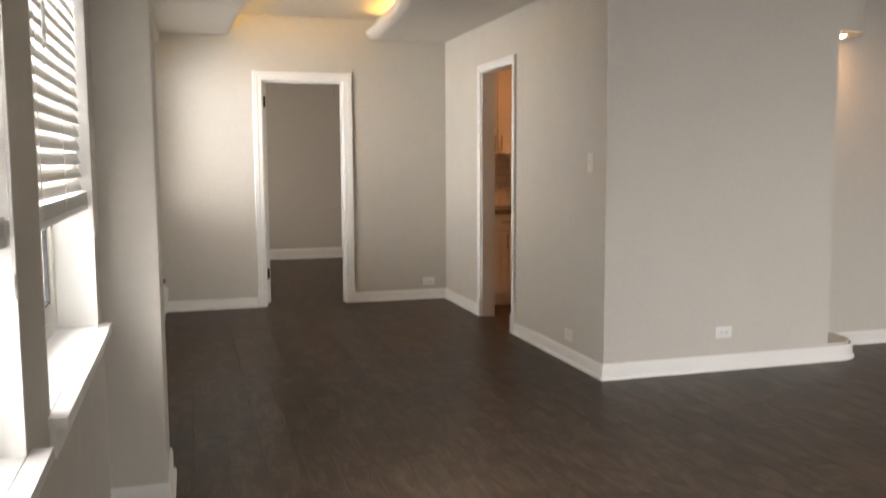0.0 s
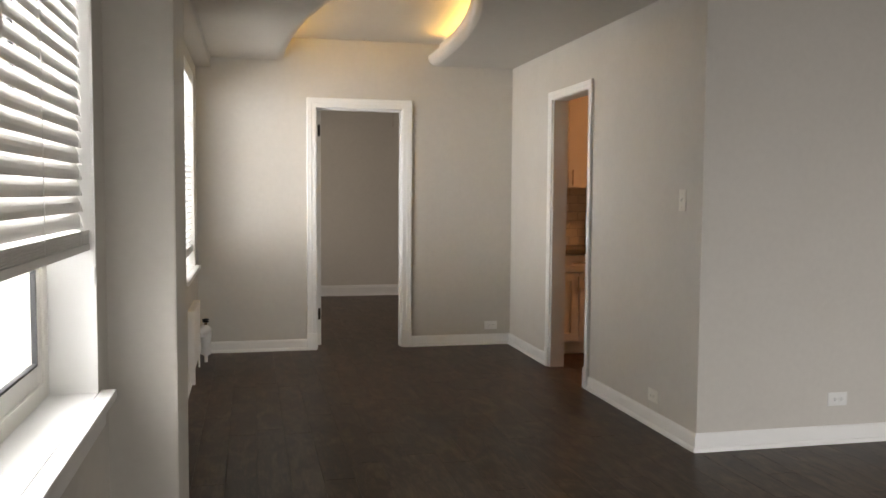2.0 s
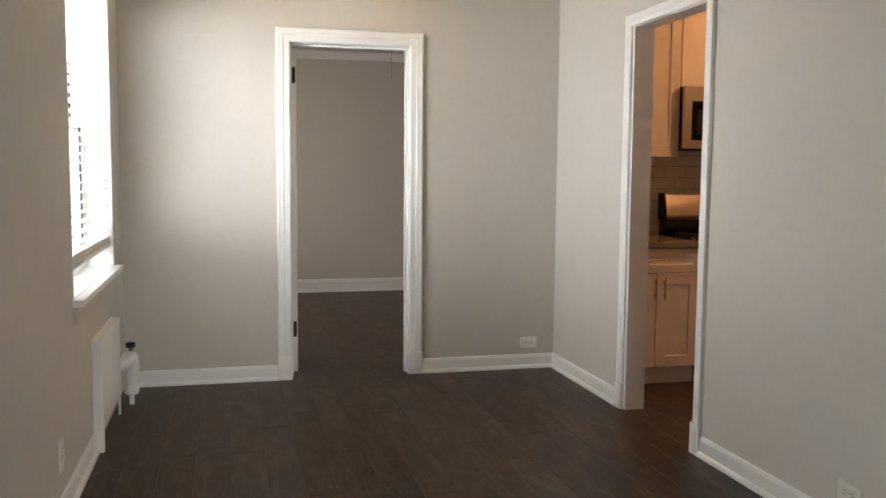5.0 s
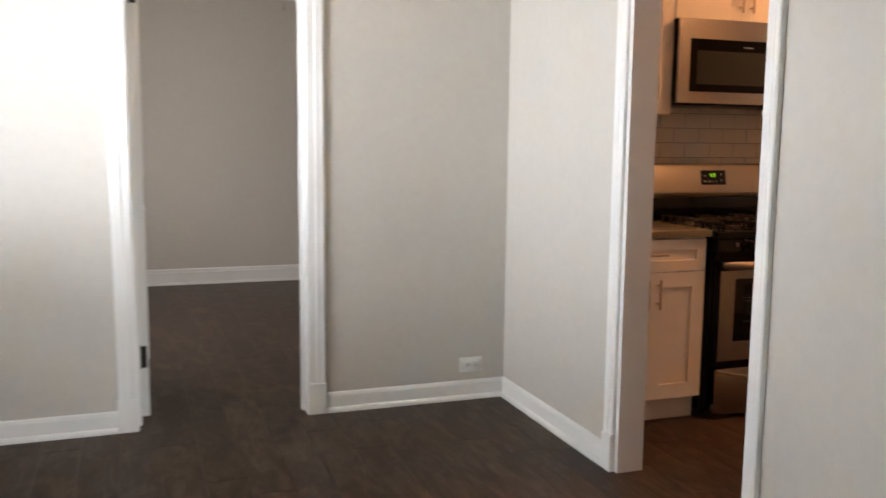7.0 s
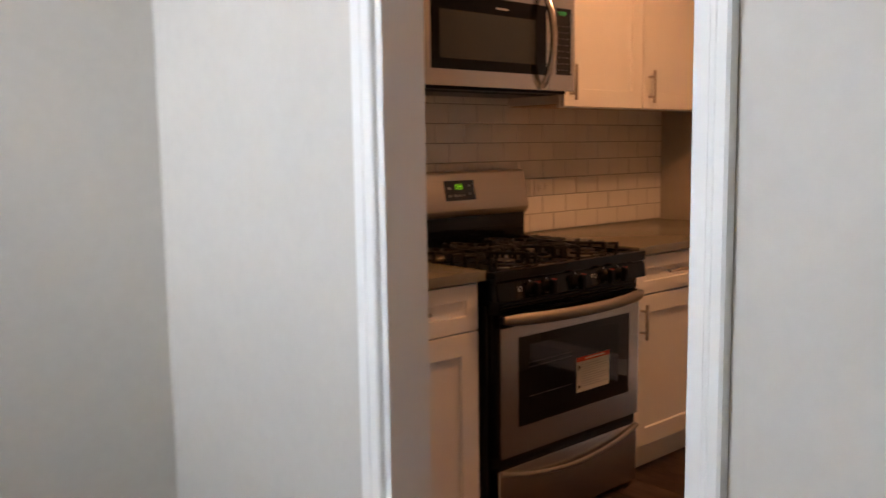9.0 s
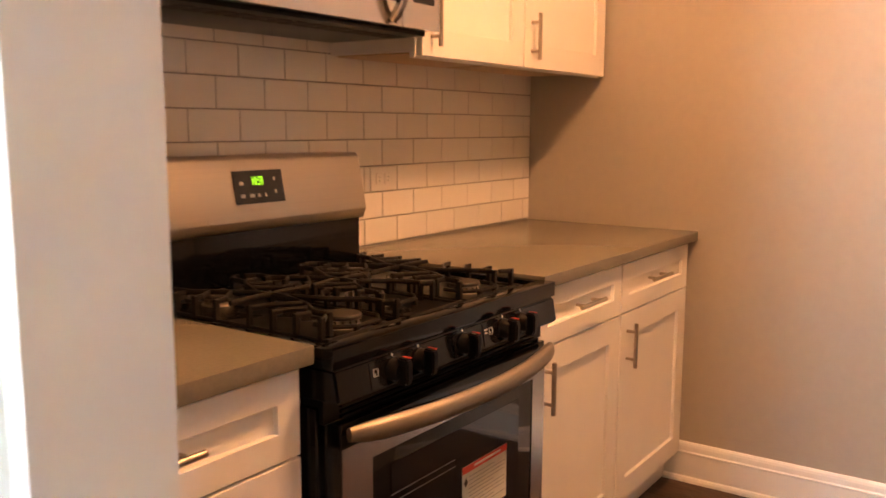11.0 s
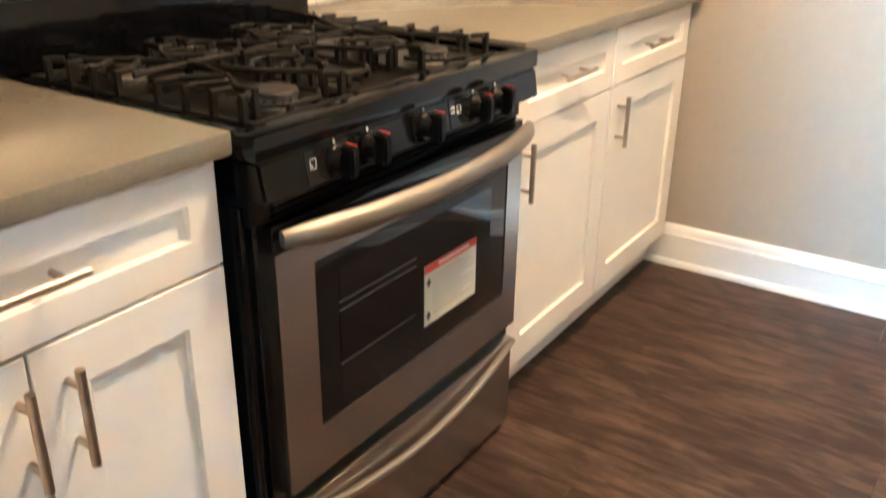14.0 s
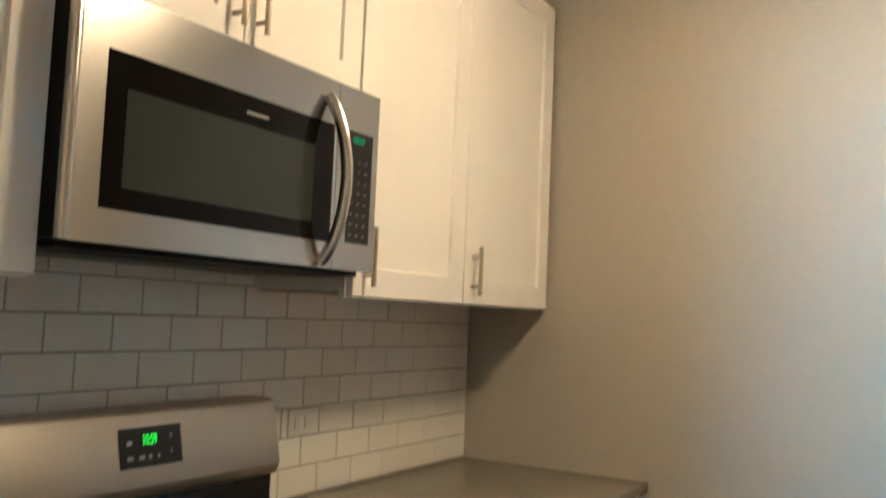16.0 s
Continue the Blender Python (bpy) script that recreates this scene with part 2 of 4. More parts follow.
def frame_plate(bm, x0, x1, z0, z1, h0, h1, k0, k1, y0, y1):
    """A flat plate facing -y with one rectangular hole, in one piece."""
    rings = []
    for y in (y0, y1):
        rings.append([bm.verts.new((x, y, z)) for x, z in ((x0, z0), (x1, z0), (x1, z1), (x0, z1))])
        rings.append([bm.verts.new((x, y, z)) for x, z in ((h0, k0), (h1, k0), (h1, k1), (h0, k1))])
    fo, fi, bo, bi = rings
    for i in range(4):
        j = (i + 1) % 4
        bm.faces.new((fo[i], fo[j], fi[j], fi[i]))
        bm.faces.new((bo[i], bi[i], bi[j], bo[j]))
        bm.faces.new((fo[i], bo[i], bo[j], fo[j]))
        bm.faces.new((fi[i], fi[j], bi[j], bi[i]))
    return bm


def tube(bm, pts, r, n=10, flat=1.0, up=(0, 0, 1)):
    """A round or flattened rod along the points, closed at both ends; r may be a list."""
    pts = [Vector(p) for p in pts]
    rings = []
    for i, p in enumerate(pts):
        d = (pts[min(i + 1, len(pts) - 1)] - pts[max(i - 1, 0)]).normalized()
        u = Vector(up)
        if abs(d.dot(u)) > 0.95:
            u = Vector((1, 0, 0))
        a = d.cross(u).normalized()
        c = a.cross(d).normalized()
        rad = r[i] if isinstance(r, (list, tuple)) else r
        rings.append([bm.verts.new(p + a * (rad * math.cos(2 * math.pi * k / n)) + c * (rad * flat * math.sin(2 * math.pi * k / n))) for k in range(n)])
    for q, w in zip(rings, rings[1:]):
        for k in range(n):
            bm.faces.new((q[k], q[(k + 1) % n], w[(k + 1) % n], w[k]))
    bm.faces.new(rings[0][::-1])
    bm.faces.new(rings[-1])
    return bm


def lathe(bm, centre, rings, n=24, axis="z"):
    """A turned shape: rings are (radius, height along the axis)."""
    c = Vector(centre)
    rows = []
    for r, hgt in rings:
        row = []
        for k in range(n):
            a = 2 * math.pi * k / n
            if axis == "z":
                v = Vector((r * math.cos(a), r * math.sin(a), hgt))
            else:
                v = Vector((r * math.cos(a), -hgt, r * math.sin(a)))
            row.append(bm.verts.new(c + v))
        rows.append(row)
    for q, w in zip(rows, rows[1:]):
        for k in range(n):
            bm.faces.new((q[k], q[(k + 1) % n], w[(k + 1) % n], w[k]))
    bm.faces.new(rows[0][::-1])
    bm.faces.new(rows[-1])
    return bm


def prism(bm, outline, axis, a0, a1):
    """An outline in two axes drawn out along the third."""
    def at(u, v, w):
        return {"x": (w, u, v), "y": (u, w, v), "z": (u, v, w)}[axis]
    lo = [bm.verts.new(at(u, v, a0)) for u, v in outline]
    hi = [bm.verts.new(at(u, v, a1)) for u, v in outline]
    k = len(outline)
    for i in range(k):
        bm.faces.new((lo[i], lo[(i + 1) % k], hi[(i + 1) % k], hi[i]))
    bm.faces.new(lo[::-1])
    bm.faces.new(hi)
    return bm


def mesh_of(name, bm, mat, smooth=False):
    bmesh.ops.recalc_face_normals(bm, faces=bm.faces)
    me = bpy.data.meshes.new(name)
    bm.to_mesh(me)
    bm.free()
    me.materials.append(mat)
    if smooth:
        me.shade_smooth()
        me.set_sharp_from_angle(angle=radians(35))
    return me


def origin_of(ob):
    return ob.location + (origin_of(ob.parent) if ob.parent else Vector((0, 0, 0)))


def kitchen_level(z):
    """Heights in the kitchen are laid out for a 0.917 m worktop; this one stands at 0.889 m."""
    return z * 0.889 / 0.917 if z < 0.917 else z - 0.028 + 0.006 * min(1.0, (z - 0.917) / 0.15)


level = [None]


def part(name, bm, mat, parent, label="", smooth=True):
    """One mesh under a thing or a part; its coordinates are the room's."""
    if level[0]:
        for v in bm.verts:
            v.co.z = level[0](v.co.z)
    bmesh.ops.translate(bm, verts=bm.verts, vec=-origin_of(parent))
    ob = new(name, mesh_of(name, bm, mat, smooth))
    ob.parent = parent
    return tagged(ob, label=label)


def thing(name, at, label, category, group="", kind=""):
    ob = new(name)
    ob.empty_display_size = 0.05
    ob.location = at
    return tagged(ob, label=label, category=category, group=group, kind=kind)


def structure(name, bm, mat, label, category, smooth=False):
    return tagged(new(name, mesh_of(name, bm, mat, smooth)), label=label, category=category, kind="structure")


def letters(name, text, size, mat, m, parent, deep=0.0004):
    """Text in the built-in font as a mesh, at pose m."""
    cu = bpy.data.curves.new(name, "FONT")
    cu.body, cu.size, cu.extrude = text, size, deep
    cu.align_x, cu.align_y = "CENTER", "CENTER"
    tmp = bpy.data.objects.new(name, cu)
    me = bpy.data.meshes.new_from_object(tmp)
    bpy.data.objects.remove(tmp)
    me.materials.append(mat)
    me.transform(m)
    if level[0]:
        for v in me.vertices:
            v.co.z = level[0](v.co.z)
    me.transform(Matrix.Translation(-origin_of(parent)))
    ob = new(name, me)
    ob.parent = parent
    return ob


# ---- plan ----
XW, XE, XK0, XK1 = -0.485, 2.25, 2.360, 4.87
YN, YS = 7.45, 4.07
CH = 2.475
KH = 2.56
BED_Y, BED_X1 = 11.35, 3.9
LIV_Y0, LIV_X1 = -3.2, 6.4
D1 = (0.508, 1.248)
D2 = (5.622, 6.350)
DH = 2.083
WINS = [(0.05, 1.18), (1.47, 2.60), (5.79, 7.08)]
WZ = (0.775, 2.29)

# ---- walls ----
bm = bmesh.new()
xo = XW - 0.30
ys = [LIV_Y0 - 0.15, SIDE_WINS[0][0], SIDE_WINS[0][1], SIDE_WINS[1][0], SIDE_WINS[1][1], WINS[0][0], WINS[0][1], WINS[1][0], WINS[1][1], WINS[2][0], WINS[2][1], 9.0, 10.2, BED_Y + 0.15]
for i in range(0, len(ys), 2):
    box(bm, xo, XW, ys[i], ys[i + 1], -0.1, KH + 0.25)
for y0, y1 in WINS + SIDE_WINS + [(9.0, 10.2)]:
    box(bm, xo, XW, y0, y1, -0.1, WZ[0])
    box(bm, xo, XW, y0, y1, WZ[1], KH + 0.25)
structure("wall_west", bm, WALL, "light grey painted exterior wall with deep window openings", "wall")
structure("wall_pier", boxes((XW - 0.01, -0.278, 2.77, 3.2, 0, CH + 0.01), bevel=0.006), WALL, "light grey painted pier between the windows", "wall")
structure("ceiling_beam", boxes((XW - 0.002, -0.364, 3.2, YN + 0.002, 2.392, CH + 0.02), bevel=0.006), CEIL, "white painted beam along the ceiling above the window", "beam")

structure("wall_north", boxes(
    (XW, D1[0] - 0.02, YN, YN + 0.15, 0, KH + 0.25), (D1[1] + 0.02, XE, YN, YN + 0.15, 0, KH + 0.25),
    (D1[0] - 0.02, D1[1] + 0.02, YN, YN + 0.15, DH + 0.02, KH + 0.25)), WALL, "light grey painted wall with an open doorway", "wall")
structure("wall_east", boxes(
    (XE, XK0, YS, D2[0] - 0.02, 0, KH + 0.25), (XE, XK0, D2[1] + 0.02, YN + 0.15, 0, KH + 0.25),
    (XE, XK0, D2[0] - 0.02, D2[1] + 0.02, DH + 0.02, KH + 0.25)), WALL, "light grey painted wall with the kitchen doorway", "wall")
structure("wall_short_south", boxes((XK0, 3.90, YS, YS + 0.15, 0, KH + 0.25), bevel=0.0), WALL, "light grey painted wall face beside the niche", "wall")
structure("wall_niche_back", boxes((3.75, LIV_X1, 4.45, 4.60, 0, KH + 0.25), (3.75, 3.90, YS + 0.15, 4.45, 0, KH + 0.25)), WALL, "grey painted wall behind the rounded niche", "wall")
structure("wall_kitchen_north", boxes((XK0, XK1 + 0.15, YN + 0.008, YN + 0.15, 0, KH + 0.25)), WALL, "grey painted kitchen wall behind the range", "wall")
structure("wall_kitchen_east", boxes((XK1, XK1 + 0.15, 4.60, YN + 0.008, 0, KH + 0.25)), KWALL, "warm greige painted kitchen end wall, darkened to offset its strong light", "wall")
structure("wall_room_east", boxes((LIV_X1, LIV_X1 + 0.15, LIV_Y0, 4.60, 0, KH + 0.25)), WALL, "light grey painted far wall of the room", "wall")
structure("wall_room_south", boxes(
    (XW, 4.55, LIV_Y0 - 0.15, LIV_Y0, 0, KH + 0.25), (6.05, LIV_X1 + 0.15, LIV_Y0 - 0.15, LIV_Y0, 0, KH + 0.25),
    (4.55, 6.05, LIV_Y0 - 0.15, LIV_Y0, 0, 0.7), (4.55, 6.05, LIV_Y0 - 0.15, LIV_Y0, 2.3, KH + 0.25)), WALL, "light grey painted wall with an unseen window opening behind the walker", "wall")
structure("wall_bedroom_north", boxes((XW, BED_X1, BED_Y, BED_Y + 0.15, 0, KH + 0.25)), WALL, "grey painted bedroom wall", "wall")
structure("wall_bedroom_east", boxes((BED_X1, BED_X1 + 0.15, YN + 0.15, BED_Y + 0.15, 0, KH + 0.25)), WALL, "grey painted bedroom side wall", "wall")

# ---- ceilings ----
CX, CA, CB = 0.862, 0.615, 3.08


def cove_curve(off, n=48):
    """The half oval of the recess, moved outward by off."""
    out = []
    for i in range(n + 1):
        a = math.pi * i / n
        p = Vector((CX - CA * math.cos(a), YN - CB * math.sin(a)))
        q = Vector((-math.cos(a) / CA, -math.sin(a) / CB)).normalized()
        p = p + q * off
        out.append((p.x, min(p.y, YN)))
    return out


bm = bmesh.new()
outline = [(XW, YN)] + cove_curve(0.07) + [(XE, YN), (XE, YS), (LIV_X1, YS + 0.38), (LIV_X1, LIV_Y0), (XW, LIV_Y0)]
bm.faces.new([bm.verts.new((x, y, CH)) for x, y in outline])
bmesh.ops.triangulate(bm, faces=bm.faces)
structure("ceiling", bm, CEIL, "white painted ceiling with an oval lit recess", "ceiling")
bm = bmesh.new()
profile = [(0.07, CH), (0.05, CH + 0.004), (0.03, CH + 0.014), (0.014, CH + 0.030), (0.004, CH + 0.05), (0.0, CH + 0.075),
           (0.004, CH + 0.085), (0.015, CH + 0.088), (0.10, CH + 0.088), (0.10, CH + 0.19)]
rows = [[bm.verts.new((x, y, z)) for x, y in cove_curve(o)] for o, z in profile]
for q, w in zip(rows, rows[1:]):
    for i in range(len(q) - 1):
        bm.faces.new((q[i], q[i + 1], w[i + 1], w[i]))
bm.faces.new(rows[-1])
bmesh.ops.triangulate(bm, faces=[f for f in bm.faces if len(f.verts) > 4])
structure("ceiling_recess", bm, CEIL, "rounded white lip and raised ceiling of the oval recess", "ceiling", smooth=True)
for nm, fr, to in (("cove_light", 24, 47), ("cove_light", 1, 23)):
    bm = bmesh.new()
    c = cove_curve(0.055)
    tube(bm, [(x, y, CH + 0.096) for x, y in c[fr:to]], 0.006, 6)
    cove = thing(nm, (c[fr][0], c[fr][1], CH + 0.09), "warm light strip hidden on the ledge of the ceiling recess", "light strip", group="cove lights")
    part("strip", bm, LEDW, cove)
structure("ceiling_kitchen", boxes((XK0, XK1, 4.22, YN + 0.01, KH, KH + 0.05)), CEIL, "white painted kitchen ceiling", "ceiling")
structure("ceiling_bedroom", boxes((XW, BED_X1, YN + 0.15, BED_Y, KH, KH + 0.05)), CEIL, "white painted bedroom ceiling", "ceiling")
structure("roof_slab", boxes((xo, LIV_X1 + 0.15, LIV_Y0 - 0.15, BED_Y + 0.15, KH + 0.25, KH + 0.35)), CEIL, "slab above the rooms", "slab")
structure("crown_moulding", prism(bmesh.new(), [(BED_Y, KH), (BED_Y - 0.07, KH), (BED_Y - 0.055, KH - 0.02), (BED_Y - 0.02, KH - 0.05), (BED_Y - 0.012, KH - 0.075), (BED_Y, KH - 0.08)], "x", XW, BED_X1),
          TRIM, "white moulding along the top of the bedroom wall", "moulding")
structure("ground", boxes((-60, 60, -60, 60, -4.1, -4.0)), material("asphalt", (0.06, 0.06, 0.06), 0.9, grain=0.2, scale=2), "asphalt ground outside", "ground")

# ---- floor ----
floor = structure("floor", boxes((xo, LIV_X1 + 0.15, LIV_Y0 - 0.15, BED_Y + 0.15, -0.1, -0.005)), SHADE, "dark brown wood-look vinyl plank floor", "floor")
PW, PL = 0.152, 1.22


def base_profile(h):
    """Outline of a skirting board: depth and height."""
    return [(0, 0), (0.026, 0), (0.025, 0.012), (0.020, 0.020), (0.013, 0.024), (0.013, h - 0.018), (0.009, h - 0.006), (0.004, h), (0, h)]


def tall_profile():
    return [(0, 0), (0.030, 0), (0.029, 0.010), (0.025, 0.017), (0.0185, 0.020), (0.018, 0.100), (0.0205, 0.103), (0.0205, 0.107), (0.0145, 0.110), (0.0135, 0.126), (0.011, 0.134), (0.005, 0.140), (0, 0.140)]


def skirting(name, p0, p1, side, prof, label="white painted baseboard along the wall"):
    """A skirting board from p0 to p1; side is the way it faces."""
    (ax, ay), (bx, by) = p0, p1
    bm = bmesh.new()
    s = Vector(side)
    rows = []
    for x, y in (p0, p1):
        rows.append([bm.verts.new((x + s.x * d, y + s.y * d, z)) for d, z in prof])
    k = len(prof)
    for i in range(k):
        bm.faces.new((rows[0][i], rows[0][(i + 1) % k], rows[1][(i + 1) % k], rows[1][i]))
    bm.faces.new(rows[0])
    bm.faces.new(rows[1][::-1])
    return structure(name, bm, TRIM, label, "baseboard")


CO = 0.087
P = base_profile(0.095)
skirting("baseboard_north", (XW, YN), (D1[0] - CO, YN), (0, -1), P)
skirting("baseboard_north", (D1[1] + CO, YN), (XE, YN), (0, -1), P)
skirting("baseboard_east", (XE, YN), (XE, D2[1] + 0.087), (-1, 0), P)
skirting("baseboard_east", (XE, D2[0] - 0.067), (XE, YS - 0.011), (-1, 0), P)
skirting("baseboard_west", (XW, 3.2), (XW, 6.19), (1, 0), P)
skirting("baseboard_west", (XW, LIV_Y0), (XW, 2.77), (1, 0), P)
PP = base_profile(0.11)
skirting("baseboard_pier", (XW, 2.77), (-0.265, 2.77), (0, -1), PP)
skirting("baseboard_pier", (-0.278, 2.77), (-0.278, 3.2), (1, 0), PP)
skirting("baseboard_bedroom", (XW, BED_Y), (BED_X1, BED_Y), (0, -1), tall_profile())
skirting("baseboard_kitchen", (XK1, 4.6), (XK1, 6.87), (-1, 0), tall_profile(), "tall white moulded baseboard on the kitchen wall")
skirting("baseboard_niche", (4.1, 4.45), (LIV_X1, 4.45), (0, -1), P)

# rounded niche at the end of the short wall
def rounded_end(off):
    """Plan of the niche's rounded base and head: straight front, round corner, back to the wall."""
    r = 0.20 + off
    cx, cy = 4.00, YS + 0.20
    pts = [(3.90, YS - off)]
    for i in range(9):
        a = -math.pi / 2 + (math.pi / 2) * i / 8
        pts.append((cx + r * math.cos(a), cy + r * math.sin(a)))
    pts += [(cx + r, 4.45), (3.90, 4.45)]
    return pts


structure("niche_head", prism(bmesh.new(), rounded_end(0.0), "z", 2.17, CH + 0.01), WALL, "grey painted rounded head above the corner niche", "niche", smooth=True)
structure("niche_base", prism(bmesh.new(), rounded_end(-0.012), "z", 0.0, 0.118), WALL, "rounded low base of the corner niche", "niche", smooth=True)
bm = bmesh.new()
ring = []
for d, z in base_profile(0.100):
    off = d
    pts = [(XE - off if i == 0 else x, y) for i, (x, y) in enumerate([(XE, YS - off)] + rounded_end(off)[:-1])]
    ring.append([bm.verts.new((x, y, z)) for x, y in pts])
k = len(ring)
for i in range(k):
    q, w = ring[i], ring[(i + 1) % k]
    for j in range(len(q) - 1):
        bm.faces.new((q[j], q[j + 1], w[j + 1], w[j]))
bm.faces.new([r[0] for r in ring])
bm.faces.new([r[-1] for r in ring][::-1])
structure("baseboard_short", bm, TRIM, "white painted baseboard running round the curved niche base", "baseboard", smooth=True)
dl = thing("recessed_downlight", (4.03, 4.24, 2.17), "small lit round downlight in the niche head", "downlight")
part("ring", lathe(bmesh.new(), (4.03, 4.24, 2.160), [(0.055, 0), (0.062, 0.003), (0.062, 0.009), (0.0555, 0.0095)], 24), WHITEP, dl)
part("lens", lathe(bmesh.new(), (4.03, 4.24, 2.157), [(0.046, 0.0), (0.05, 0.004)], 24), SPOT, dl)


# ---- doorways ----
def casing_profile(w):
    """Section of a moulded door casing: across from the opening, and depth."""
    return [(0, 0), (0, 0.013), (0.004, 0.0165), (w * 0.45, 0.0175), (w * 0.50, 0.0205), (w * 0.62, 0.0215), (w * 0.66, 0.0205), (w * 0.92, 0.0225), (w, 0.019), (w, 0)]


def doorway(root, a0, a1, top, w, put, depth, set_back=(0.004, 0.004)):
    """Casing, plinth blocks and jamb lining; put(u, d, z) lays along-wall, out-of-wall, height."""
    prof = casing_profile(w)
    for sgn, a, sb in ((-1, a0, set_back[0]), (1, a1, set_back[1])):
        bm = bmesh.new()
        lo = [bm.verts.new(put(a + sgn * (u + sb), d, 0.14)) for u, d in prof]
        hi = [bm.verts.new(put(a + sgn * (u + sb), d, top + u + 0.004)) for u, d in prof]
        k = len(prof)
        for i in range(k):
            bm.faces.new((lo[i], lo[(i + 1) % k], hi[(i + 1) % k], hi[i]))
        bm.faces.new(lo)
        bm.faces.new(hi[::-1])
        part("side_casing", bm, TRIM, root, smooth=False)
        bm = bmesh.new()
        p0, p1 = put(a + sgn * (sb - 0.003), 0, 0), put(a + sgn * (w + sb + 0.003), 0.027, 0.147)
        box(bm, *[v for i in range(3) for v in sorted((p0[i], p1[i]))], bevel=0.004)
        part("plinth_block", bm, TRIM, root)
    bm = bmesh.new()
    lo = [bm.verts.new(put(a0 - u - set_back[0], d, top + u + 0.004)) for u, d in prof]
    hi = [bm.verts.new(put(a1 + u + set_back[1], d, top + u + 0.004)) for u, d in prof]
    k = len(prof)
    for i in range(k):
        bm.faces.new((lo[i], lo[(i + 1) % k], hi[(i + 1) % k], hi[i]))
    bm.faces.new(lo)
    bm.faces.new(hi[::-1])
    part("head_casing", bm, TRIM, root, smooth=False)
    for u0, u1, z0, z1 in ((a0 - 0.02, a0, 0, top + 0.02), (a1, a1 + 0.02, 0, top + 0.02), (a0, a1, top, top + 0.02)):
        p0, p1 = put(u0, 0.002, z0), put(u1, -depth - 0.002, z1)
        part("jamb", box(bmesh.new(), *[v for i in range(3) for v in sorted((p0[i], p1[i]))]), TRIM, root)


d1 = thing("door_frame_1", (0.87, YN, 0), "white painted moulded door frame to the bedroom", "door frame", kind="structure")
doorway(d1, D1[0], D1[1], DH, 0.082, lambda u, d, z: (u, YN - d, z), 0.15)
for u0, u1, z0, z1 in ((D1[0], D1[0] + 0.012, 0, DH), (D1[1] - 0.012, D1[1], 0, DH), (D1[0], D1[1], DH - 0.012, DH)):
    part("door_stop", box(bmesh.new(), u0, u1, YN + 0.06, YN + 0.095, z0, z1), TRIM, d1)
d2 = thing("door_frame_2", (XE, 5.97, 0), "white painted moulded frame of the kitchen doorway", "door frame", kind="structure")
doorway(d2, D2[0], D2[1], DH, 0.062, lambda u, d, z: (XE - d, u, z), XK0 - XE, (0.002, 0.022))

door = thing("door_1", (D1[0] + 0.02, YN + 0.152, 0.012), "white painted panel door standing wide open into the bedroom", "door", kind="structure")
bm = boxes((0.520, 0.555, 7.603, 8.32, 0.012, 2.07), bevel=0.002)
leaf = part("leaf", bm, TRIM, door)
for z0, z1 in ((0.25, 0.95), (1.1, 1.92)):
    part("panel_moulding", boxes((0.554, 0.561, 7.73, 8.20, z0, z0 + 0.03), (0.554, 0.561, 7.73, 8.20, z1 - 0.03, z1), (0.554, 0.561, 7.73, 7.76, z0 + 0.03, z1 - 0.03), (0.554, 0.561, 8.17, 8.20, z0 + 0.03, z1 - 0.03)), TRIM, door)
part("door_knob", lathe(bmesh.new(), (0.538, 8.25, 0.98), [(0.026, -0.02), (0.026, -0.018)], 16), BRONZE, door)
for z in (0.240, 1.852):
    h = part("hinge", boxes((0.522, 0.549, 7.598, 7.603, z, z + 0.10), bevel=0.001), BRONZE, door, "dark bronze hinge")
    part("pin", lathe(bmesh.new(), (0.519, 7.598, z - 0.004), [(0.006, 0), (0.006, 0.108)], 10), BRONZE, h)
    part("jamb_leaf", boxes((0.5075, 0.5095, 7.545, 7.60, z, z + 0.10)), BRONZE, h)


